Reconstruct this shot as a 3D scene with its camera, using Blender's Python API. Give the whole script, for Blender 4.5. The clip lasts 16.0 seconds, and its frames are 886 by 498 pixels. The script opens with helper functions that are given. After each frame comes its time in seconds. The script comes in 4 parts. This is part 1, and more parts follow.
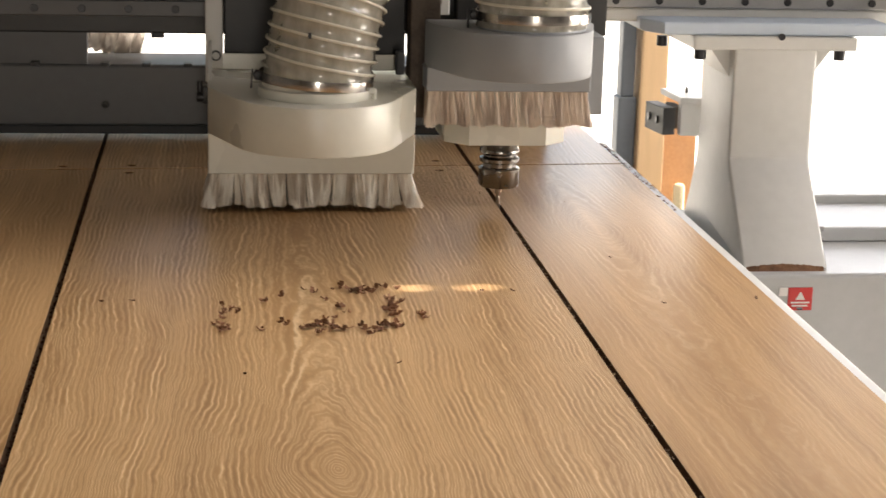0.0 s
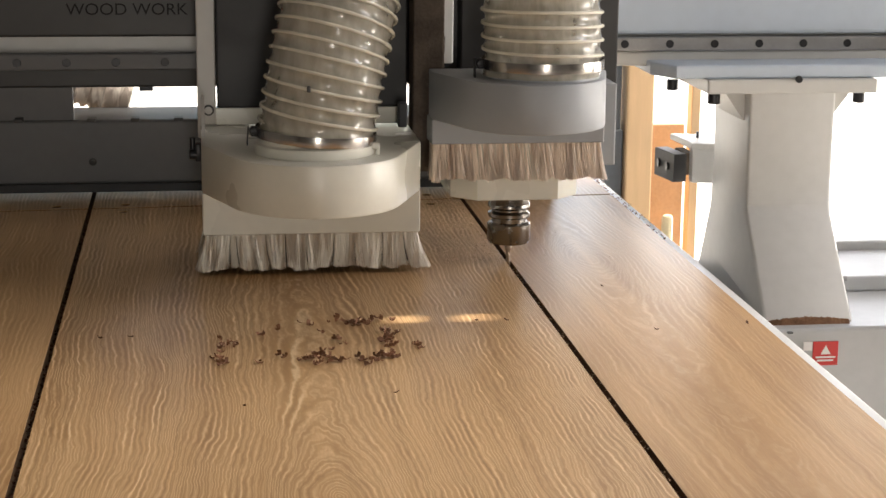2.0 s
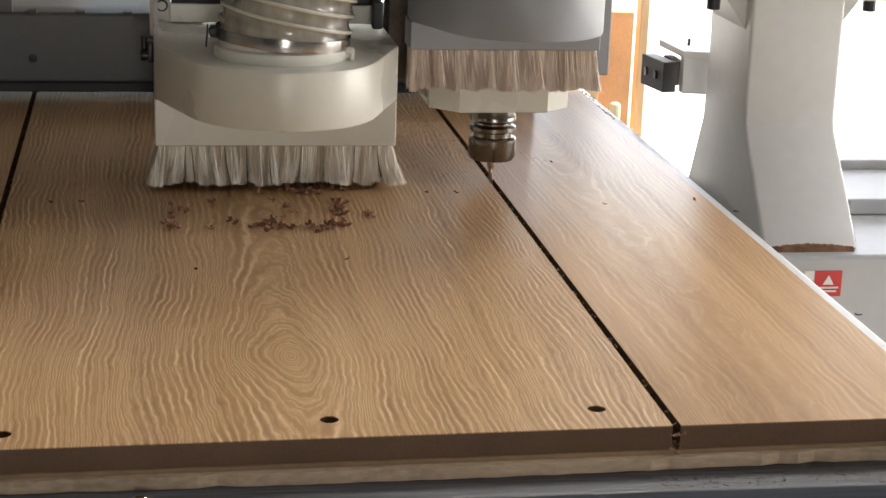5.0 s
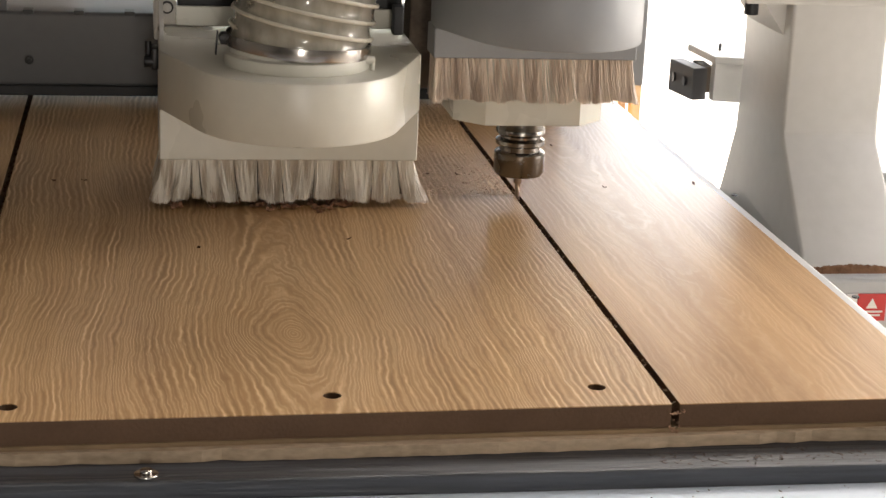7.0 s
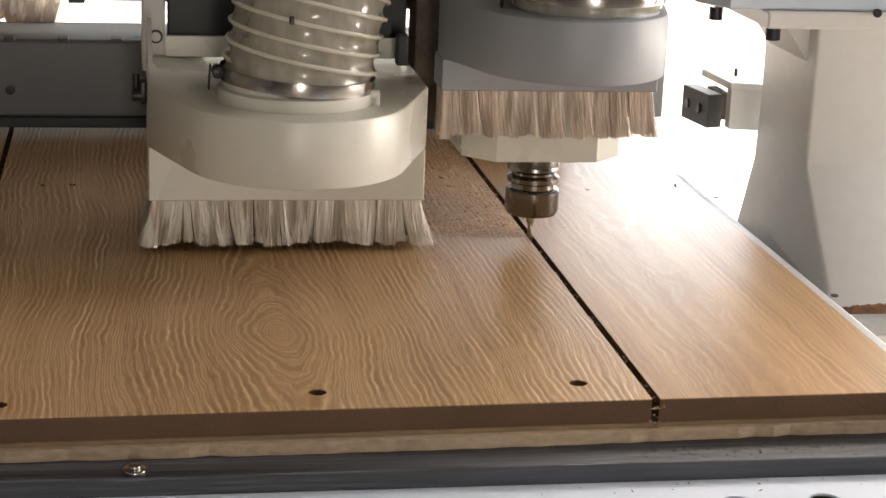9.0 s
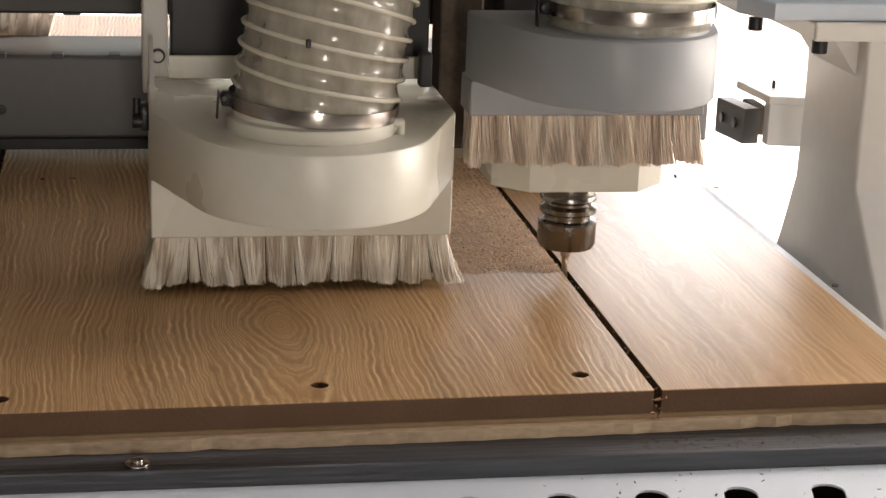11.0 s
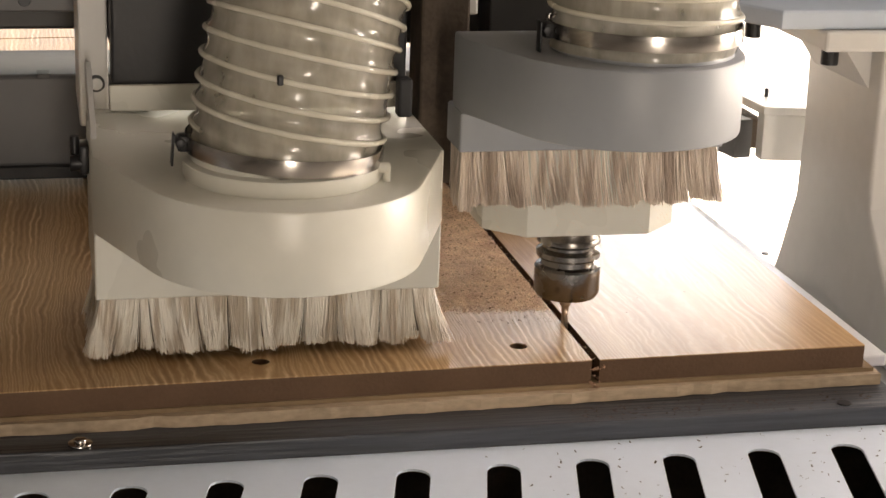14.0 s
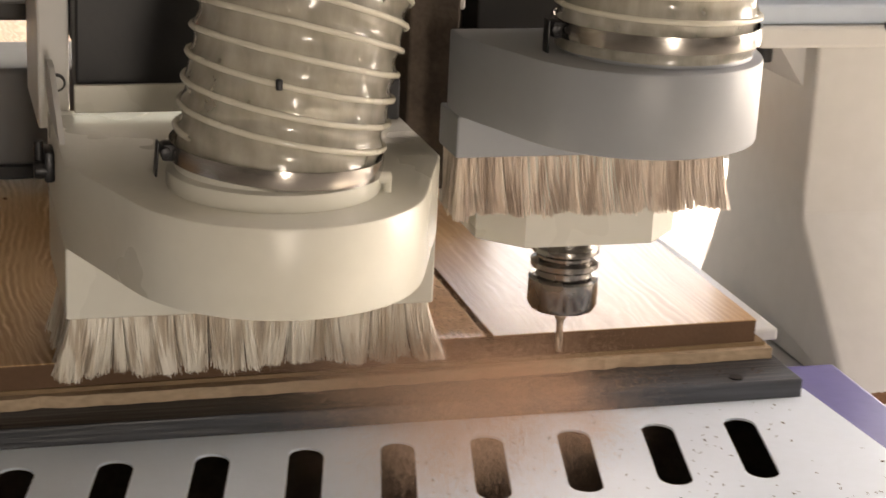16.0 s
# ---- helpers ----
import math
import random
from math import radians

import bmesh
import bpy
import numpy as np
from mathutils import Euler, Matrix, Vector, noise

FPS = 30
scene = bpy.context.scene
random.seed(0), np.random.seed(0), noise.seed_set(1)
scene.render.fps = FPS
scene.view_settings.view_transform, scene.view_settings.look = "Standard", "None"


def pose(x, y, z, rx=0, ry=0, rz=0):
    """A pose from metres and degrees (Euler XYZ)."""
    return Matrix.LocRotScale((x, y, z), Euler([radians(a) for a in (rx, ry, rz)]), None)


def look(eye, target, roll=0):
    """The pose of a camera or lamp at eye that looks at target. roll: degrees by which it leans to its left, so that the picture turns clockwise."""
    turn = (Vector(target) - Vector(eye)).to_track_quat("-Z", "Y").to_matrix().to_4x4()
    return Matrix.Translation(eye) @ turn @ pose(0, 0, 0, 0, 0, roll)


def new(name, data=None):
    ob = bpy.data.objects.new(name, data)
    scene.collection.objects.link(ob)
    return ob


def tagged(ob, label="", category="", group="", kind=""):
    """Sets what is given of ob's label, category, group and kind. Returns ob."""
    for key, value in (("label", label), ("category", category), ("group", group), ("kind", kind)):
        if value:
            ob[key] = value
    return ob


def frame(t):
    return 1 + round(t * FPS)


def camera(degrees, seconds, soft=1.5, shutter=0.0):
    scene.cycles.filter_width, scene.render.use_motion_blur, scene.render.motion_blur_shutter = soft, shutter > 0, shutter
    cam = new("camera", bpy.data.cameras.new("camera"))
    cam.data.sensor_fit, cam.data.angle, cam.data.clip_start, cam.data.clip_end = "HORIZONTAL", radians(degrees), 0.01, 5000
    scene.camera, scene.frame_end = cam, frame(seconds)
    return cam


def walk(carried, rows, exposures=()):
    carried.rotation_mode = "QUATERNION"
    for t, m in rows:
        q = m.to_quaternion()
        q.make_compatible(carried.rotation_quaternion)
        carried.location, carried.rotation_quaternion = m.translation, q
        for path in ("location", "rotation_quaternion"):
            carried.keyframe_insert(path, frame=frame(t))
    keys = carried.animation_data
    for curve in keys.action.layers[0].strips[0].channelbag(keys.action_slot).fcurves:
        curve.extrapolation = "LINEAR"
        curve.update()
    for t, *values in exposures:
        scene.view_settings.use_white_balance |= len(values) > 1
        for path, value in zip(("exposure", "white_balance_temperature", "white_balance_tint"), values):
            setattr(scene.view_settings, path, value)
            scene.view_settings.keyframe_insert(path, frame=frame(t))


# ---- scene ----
# Rows of the hand-held camera: seconds, eye, heading to the right, tilt, lean (degrees).
# z = 0 is the top of the oak panel; x runs along the gantry, y along the saw cut, away from the operator.
VIEW = [
    (0.0, -0.3551, -1.1362, 0.4948, 7.334, -13.847, 1.54), (0.5, -0.3642, -1.1345, 0.4933, 8.592, -13.943, 1.678),
    (1.0, -0.3646, -1.1387, 0.4945, 8.324, -12.733, 1.284), (1.5, -0.3626, -1.1463, 0.4958, 7.96, -11.932, 0.857),
    (2.0, -0.3639, -1.1593, 0.4927, 7.696, -12.634, 0.546), (2.5, -0.3684, -1.1627, 0.4908, 8.026, -12.562, 0.834),
    (3.0, -0.3663, -1.1707, 0.4876, 8.196, -13.099, 1.163), (3.5, -0.3676, -1.1778, 0.4856, 9.098, -13.51, 1.351),
    (4.0, -0.3725, -1.1765, 0.4776, 9.308, -14.673, 1.81), (4.5, -0.3721, -1.1724, 0.4742, 9.507, -15.573, 1.921),
    (7.0, -0.3806, -1.1867, 0.4695, 9.789, -16.3, 2.568), (7.5, -0.381, -1.1868, 0.4678, 9.71, -15.606, 2.395),
    (8.0, -0.3744, -1.1902, 0.4683, 9.796, -15.775, 2.32), (8.5, -0.376, -1.2016, 0.468, 10.074, -15.742, 2.441),
    (9.0, -0.3801, -1.2102, 0.4663, 10.14, -15.913, 2.39), (9.5, -0.3752, -1.2125, 0.4639, 10.018, -16.294, 1.982),
    (10.0, -0.376, -1.2099, 0.4661, 9.855, -16.155, 2.132), (12.5, -0.3949, -1.2078, 0.4673, 11.696, -16.792, 2.113),
    (13.0, -0.3972, -1.2059, 0.4697, 12.243, -17.102, 2.139), (13.5, -0.3961, -1.2116, 0.4722, 12.45, -17.007, 2.118),
    (14.0, -0.3968, -1.2145, 0.4705, 12.859, -16.977, 1.94), (14.5, -0.399, -1.2095, 0.4719, 13.383, -17.026, 2.143),
    (15.0, -0.3984, -1.2063, 0.4734, 13.825, -17.444, 2.306), (15.5, -0.4003, -1.2038, 0.4737, 14.54, -17.46, 2.236),
    (16.0, -0.3955, -1.2039, 0.4648, 16.483, -17.49, 2.781)]
# Seconds and the cutter's place along the cut; the carriage's slide along the gantry.
FEED = [(0.0, 1.0923), (1.0, 1.0199), (2.0, 0.9487), (3.0, 0.877), (4.0, 0.8064), (4.5, 0.7709), (7.0, 0.5874),
        (8.0, 0.5167), (9.0, 0.4439), (10.0, 0.3725), (12.5, 0.1921), (13.5, 0.1214), (14.5, 0.0507), (15.0, 0.0156),
        (15.25, 0.001), (15.5, -0.0038), (16.0, -0.0064)]
SLIDE = {15.5: 0.0154, 16.0: 0.0521}


def view(x, y, z, heading, tilt, lean):
    a, b = radians(heading), radians(tilt)
    way = Vector((math.sin(a) * math.cos(b), math.cos(a) * math.cos(b), math.sin(b)))
    return look((x, y, z), Vector((x, y, z)) + way, lean)


cam = camera(27.33, 16.0, 1.5, 0.5)
walk(cam, [(t, view(*v)) for t, *v in VIEW], [(0.0, 1.84, 6850, 12), (4.5, 1.82, 6300, 10), (7.5, 2.07, 6750, 12), (10.0, 2.1, 6750, 13), (12.5, 2.24, 7300, 15), (16.0, 2.42, 7350, 15)])

# ---- world, sun, light of the open north side, added lamps ----
FLOOR = -0.85
world = bpy.data.worlds.new("sky")
scene.world = world
world.use_nodes = True
sky = world.node_tree.nodes.new("ShaderNodeTexSky")
sky.sky_type, sky.sun_disc, sky.sun_elevation, sky.sun_rotation = "NISHITA", False, radians(52), radians(69)
sky.air_density, sky.dust_density = 1.0, 2.0
world.node_tree.links.new(sky.outputs[0], world.node_tree.nodes["Background"].inputs[0])
world.node_tree.nodes["Background"].inputs[1].default_value = 0.15
sun = new("sun", bpy.data.lights.new("sun", "SUN"))
sun.data.energy, sun.data.angle, sun.data.color = 5.0, radians(0.5), (1, 0.93, 0.82)
sun.matrix_world = look((5.75, 2.2, 7.88), (0, 0, 0))


def area_lamp(name, eye, target, w, h, watts, color):
    lamp = new(name, bpy.data.lights.new(name, "AREA"))
    lamp.data.shape, lamp.data.size, lamp.data.size_y = "RECTANGLE", w, h
    lamp.data.energy, lamp.data.color = watts, color
    lamp.matrix_world = look(eye, target)
    return lamp


area_lamp("north_opening_light", (3.0, 3.24, 0.35), (0.6, -0.6, 0.0), 5.0, 2.2, 54, (1.0, 0.94, 0.86))
# Four unseen lamps added in made-up openings, as key and fill light.
area_lamp("roof_light", (4.0, -0.25, 2.59), (3.6, -0.25, 0), 2.4, 0.85, 22, (1.0, 0.92, 0.82))
area_lamp("east_door_light", (5.97, 0.3, 0.4), (0, 0.3, 0.1), 2.3, 1.7, 45, (1.0, 0.94, 0.86))
area_lamp("north_roof_light", (0.85, 2.05, 2.57), (0.6, 1.4, 0), 1.5, 1.1, 29, (1.0, 0.94, 0.86))
area_lamp("south_opening_light", (-0.25, -5.95, 0.3), (-0.15, 0, 0.2), 0.5, 2.0, 18, (1.0, 0.94, 0.85))


# ---- materials ----
def mat(name, color=(0.5, 0.5, 0.5), rough=0.5, metal=0.0, vary=0.12, scale=8.0, fine=120.0, bump=0.0, stretch=(1, 1, 1), shine=0.5):
    """A surface with stains at one scale and grain at a finer one."""
    m = bpy.data.materials.new(name)
    m.use_nodes = True
    nt = m.node_tree
    n, lk = nt.nodes, nt.links.new
    bsdf = n["Principled BSDF"]
    bsdf.inputs["Roughness"].default_value, bsdf.inputs["Metallic"].default_value = rough, metal
    bsdf.inputs["Specular IOR Level"].default_value = shine
    co = n.new("ShaderNodeTexCoord")
    mp = n.new("ShaderNodeMapping")
    mp.inputs["Scale"].default_value = stretch
    lk(co.outputs["Object"], mp.inputs[0])
    big, small = n.new("ShaderNodeTexNoise"), n.new("ShaderNodeTexNoise")
    big.inputs["Scale"].default_value, small.inputs["Scale"].default_value = scale, fine
    big.inputs["Detail"].default_value = small.inputs["Detail"].default_value = 4
    lk(mp.outputs[0], big.inputs[0]), lk(mp.outputs[0], small.inputs[0])
    mix = n.new("ShaderNodeMath")
    mix.operation = "MULTIPLY_ADD"
    mix.inputs[1].default_value = 0.35
    lk(small.outputs[0], mix.inputs[0]), lk(big.outputs[0], mix.inputs[2])
    ramp = n.new("ShaderNodeValToRGB")
    ramp.color_ramp.elements[0].position, ramp.color_ramp.elements[1].position = 0.45, 0.9
    ramp.color_ramp.elements[0].color = (*[c * (1 - vary) for c in color], 1)
    ramp.color_ramp.elements[1].color = (*[min(1, c * (1 + vary)) for c in color], 1)
    lk(mix.outputs[0], ramp.inputs[0]), lk(ramp.outputs[0], bsdf.inputs["Base Color"])
    rr = n.new("ShaderNodeMapRange")
    rr.inputs[1].default_value, rr.inputs[2].default_value = 0.3, 0.8
    rr.inputs[3].default_value, rr.inputs[4].default_value = max(0.02, rough - 0.08), min(1, rough + 0.1)
    lk(big.outputs[0], rr.inputs[0]), lk(rr.outputs[0], bsdf.inputs["Roughness"])
    if bump:
        bp = n.new("ShaderNodeBump")
        bp.inputs["Strength"].default_value, bp.inputs["Distance"].default_value = bump, 0.002
        lk(small.outputs[0], bp.inputs["Height"]), lk(bp.outputs[0], bsdf.inputs["Normal"])
    return m


def oak_laminate(name, shift, tone, knot, force):
    """Oak laminate with raised wavy grain and cathedral arches along y."""
    m = bpy.data.materials.new(name)
    m.use_nodes = True
    nt = m.node_tree
    n, lk = nt.nodes, nt.links.new
    bsdf = n["Principled BSDF"]
    co, mp = n.new("ShaderNodeTexCoord"), n.new("ShaderNodeMapping")
    mp.inputs["Location"].default_value = shift
    lk(co.outputs["Object"], mp.inputs[0])

    def noise_at(scale, stretch, detail=2.0, rough=0.5, distort=0.0):
        s, t = n.new("ShaderNodeMapping"), n.new("ShaderNodeTexNoise")
        s.inputs["Scale"].default_value = stretch
        t.inputs["Scale"].default_value, t.inputs["Detail"].default_value = scale, detail
        t.inputs["Roughness"].default_value, t.inputs["Distortion"].default_value = rough, distort
        lk(mp.outputs[0], s.inputs[0]), lk(s.outputs[0], t.inputs[0])
        return t.outputs[0]

    def maths(op, a, b, c=None):
        q = n.new("ShaderNodeMath")
        q.operation = op
        for i, v in enumerate((a, b, c)):
            if v is None:
                continue
            if isinstance(v, (int, float)):
                q.inputs[i].default_value = v
            else:
                lk(v, q.inputs[i])
        return q.outputs[0]

    # Lines run along y and arch over a knot; wavy at three scales.
    sway = noise_at(1.0, (6.0, 2.2, 1), 2.0, 0.5)
    wave = noise_at(1.0, (30, 9, 1), 2.0, 0.55)
    ripple = noise_at(1.0, (80, 34, 1), 2.0, 0.6)
    sep = n.new("ShaderNodeSeparateXYZ")
    lk(co.outputs["Object"], sep.inputs[0])
    dx = maths("ADD", sep.outputs[0], -knot[0])
    dx = maths("MULTIPLY_ADD", maths("SUBTRACT", sway, 0.5), 0.05, dx)
    dy = maths("ADD", sep.outputs[1], -knot[1])
    dy = maths("DIVIDE", maths("MULTIPLY", dy, 0.5), maths("MULTIPLY_ADD", maths("ABSOLUTE", dy, 0), 8.0, 1.0))
    far = maths("SQRT", maths("MULTIPLY_ADD", dx, dx, maths("MULTIPLY", dy, dy)), 0)
    field = maths("MULTIPLY", far, 178.0)
    field = maths("MULTIPLY_ADD", wave, 1.7, field)
    field = maths("MULTIPLY_ADD", ripple, 0.85, field)
    line = maths("SINE", maths("MULTIPLY", field, 6.2832), 0)
    line = maths("MULTIPLY_ADD", line, 0.5, 0.5)
    sharp = maths("POWER", line, 3.0)
    dark_line = maths("POWER", maths("SUBTRACT", 1.0, line), 3.0)
    strength = noise_at(1.0, (30, 11, 1), 4.0, 0.65, 0.4)
    sr = n.new("ShaderNodeMapRange")
    sr.inputs[1].default_value, sr.inputs[2].default_value, sr.inputs[3].default_value, sr.inputs[4].default_value = 0.38, 0.60, 0.12, 1.0
    lk(strength, sr.inputs[0])
    fine = maths("MULTIPLY_ADD", maths("SINE", maths("MULTIPLY", field, 15.1), 0), 0.5, 0.5)
    fine = maths("MULTIPLY", maths("POWER", fine, 2.0), maths("MULTIPLY", maths("SUBTRACT", 1.0, sr.outputs[0]), 0.62))
    # Each growth line has its own strength.
    def uneven(rate, low, high):
        one, span = n.new("ShaderNodeTexNoise"), n.new("ShaderNodeMapRange")
        one.noise_dimensions = "1D"
        one.inputs["Scale"].default_value, one.inputs["Detail"].default_value = 1.0, 3
        lk(maths("MULTIPLY", field, rate), one.inputs["W"])
        span.inputs[1].default_value, span.inputs[2].default_value = 0.34, 0.66
        span.inputs[3].default_value, span.inputs[4].default_value = low, high
        lk(one.outputs[0], span.inputs[0])
        return span.outputs[0]

    sharp = maths("MULTIPLY", sharp, uneven(0.47, 0.3, 1.0))
    dark_line = maths("MULTIPLY", dark_line, uneven(0.31, 0.0, 0.7))
    # The eye of the knot is nearly plain.
    eye = n.new("ShaderNodeMapRange")
    eye.inputs[1].default_value, eye.inputs[2].default_value, eye.inputs[3].default_value, eye.inputs[4].default_value = 0.006, 0.026, 0.15, 1.0
    lk(far, eye.inputs[0])
    dark_line = maths("MULTIPLY", dark_line, eye.outputs[0])
    grain = maths("MAXIMUM", maths("MULTIPLY", maths("MULTIPLY", sharp, eye.outputs[0]), sr.outputs[0]), fine)
    pores = noise_at(1.0, (900, 45, 1), 2.0)
    base = n.new("ShaderNodeValToRGB")
    e = base.color_ramp.elements
    e[0].position, e[1].position = 0.42, 0.64
    e[0].color = (*[tone * c for c in (0.40, 0.222, 0.09)], 1)
    e[1].color = (*[tone * c for c in (0.60, 0.365, 0.17)], 1)
    streak = noise_at(1.0, (34, 1.1, 1), 4.0, 0.6)
    lk(maths("MULTIPLY_ADD", streak, 0.55, maths("MULTIPLY", noise_at(1.0, (5, 1.6, 1), 4.0), 0.5)), base.inputs[0])
    mixc = n.new("ShaderNodeMix")
    mixc.data_type = "RGBA"
    lk(maths("MULTIPLY", grain, force), mixc.inputs[0])
    lk(base.outputs[0], mixc.inputs[6])
    mixc.inputs[7].default_value = (*[tone * c for c in (0.92, 0.69, 0.42)], 1)
    mixd = n.new("ShaderNodeMix")
    mixd.data_type, mixd.blend_type = "RGBA", "MULTIPLY"
    mixd.inputs[0].default_value = 0.22
    mixe = n.new("ShaderNodeMix")
    mixe.data_type = "RGBA"
    lk(maths("MULTIPLY", maths("MULTIPLY", dark_line, sr.outputs[0]), force * 0.95), mixe.inputs[0])
    lk(mixc.outputs[2], mixe.inputs[6])
    mixe.inputs[7].default_value = (*[tone * c for c in (0.24, 0.12, 0.045)], 1)
    lk(mixe.outputs[2], mixd.inputs[6])
    lk(pores, mixd.inputs[7])
    lk(mixd.outputs[2], bsdf.inputs["Base Color"])
    bsdf.inputs["Specular IOR Level"].default_value = 0.30
    rr = n.new("ShaderNodeMapRange")
    rr.inputs[3].default_value, rr.inputs[4].default_value = 0.34, 0.29
    lk(grain, rr.inputs[0]), lk(rr.outputs[0], bsdf.inputs["Roughness"])
    bp = n.new("ShaderNodeBump")
    bp.inputs["Strength"].default_value, bp.inputs["Distance"].default_value = 0.2 * force, 0.0006
    lk(maths("MULTIPLY_ADD", pores, 0.15, grain), bp.inputs["Height"]), lk(bp.outputs[0], bsdf.inputs["Normal"])
    return m


def bristle_mat(name, light, deep):
    """Bristles that differ in tone one by one."""
    m = mat(name, light, 0.4, 0, 0.1, 40, 600)
    n, lk = m.node_tree.nodes, m.node_tree.links.new
    geo, ramp = n.new("ShaderNodeNewGeometry"), n.new("ShaderNodeValToRGB")
    e = ramp.color_ramp.elements
    e[0].position, e[1].position = 0.0, 0.55
    e[0].color, e[1].color = (*deep, 1), (*light, 1)
    # Neighbouring tufts differ: the deep tone paints shade into the gaps between clumps.
    co, wide, tuft, both = n.new("ShaderNodeTexCoord"), n.new("ShaderNodeMapping"), n.new("ShaderNodeTexNoise"), n.new("ShaderNodeMath")
    wide.inputs["Scale"].default_value = (1, 1, 0.12)
    tuft.inputs["Scale"].default_value, tuft.inputs["Detail"].default_value = 110, 2
    both.operation, both.inputs[1].default_value = "MULTIPLY_ADD", 0.45
    lk(co.outputs["Object"], wide.inputs[0]), lk(wide.outputs[0], tuft.inputs[0])
    gap = n.new("ShaderNodeMapRange")
    gap.inputs[1].default_value, gap.inputs[2].default_value, gap.inputs[3].default_value, gap.inputs[4].default_value = 0.40, 0.60, -0.3, 0.55
    lk(tuft.outputs[0], gap.inputs[0])
    lk(geo.outputs["Random Per Island"], both.inputs[0]), lk(gap.outputs[0], both.inputs[2])
    lk(both.outputs[0], ramp.inputs[0])
    lk(ramp.outputs[0], n["Principled BSDF"].inputs["Base Color"])
    return m


def clear_pvc(name):
    """Clear, slightly milky hose wall: thin skin that lets most light straight through."""
    m = bpy.data.materials.new(name)
    m.use_nodes = True
    nt = m.node_tree
    n, lk = nt.nodes, nt.links.new
    out = n["Material Output"]
    milk, gloss, clear = n["Principled BSDF"], n.new("ShaderNodeBsdfGlossy"), n.new("ShaderNodeBsdfTransparent")
    milk.inputs["Base Color"].default_value, milk.inputs["Roughness"].default_value = (0.66, 0.62, 0.53, 1), 0.3
    gloss.inputs["Roughness"].default_value = 0.08
    clear.inputs[0].default_value = (0.92, 0.89, 0.82, 1)
    a, b = n.new("ShaderNodeMixShader"), n.new("ShaderNodeMixShader")
    fog = n.new("ShaderNodeTexNoise")
    fog.inputs["Scale"].default_value, fog.inputs["Detail"].default_value = 14, 4
    mr = n.new("ShaderNodeMapRange")
    mr.inputs[1].default_value, mr.inputs[2].default_value, mr.inputs[3].default_value, mr.inputs[4].default_value = 0.3, 0.7, 0.32, 0.56
    lk(fog.outputs[0], mr.inputs[0]), lk(mr.outputs[0], a.inputs[0])
    lk(clear.outputs[0], a.inputs[1]), lk(milk.outputs[0], a.inputs[2])
    fr = n.new("ShaderNodeFresnel")
    fr.inputs[0].default_value = 1.5
    lk(fr.outputs[0], b.inputs[0]), lk(a.outputs[0], b.inputs[1]), lk(gloss.outputs[0], b.inputs[2])
    lk(b.outputs[0], out.inputs[0])
    return m


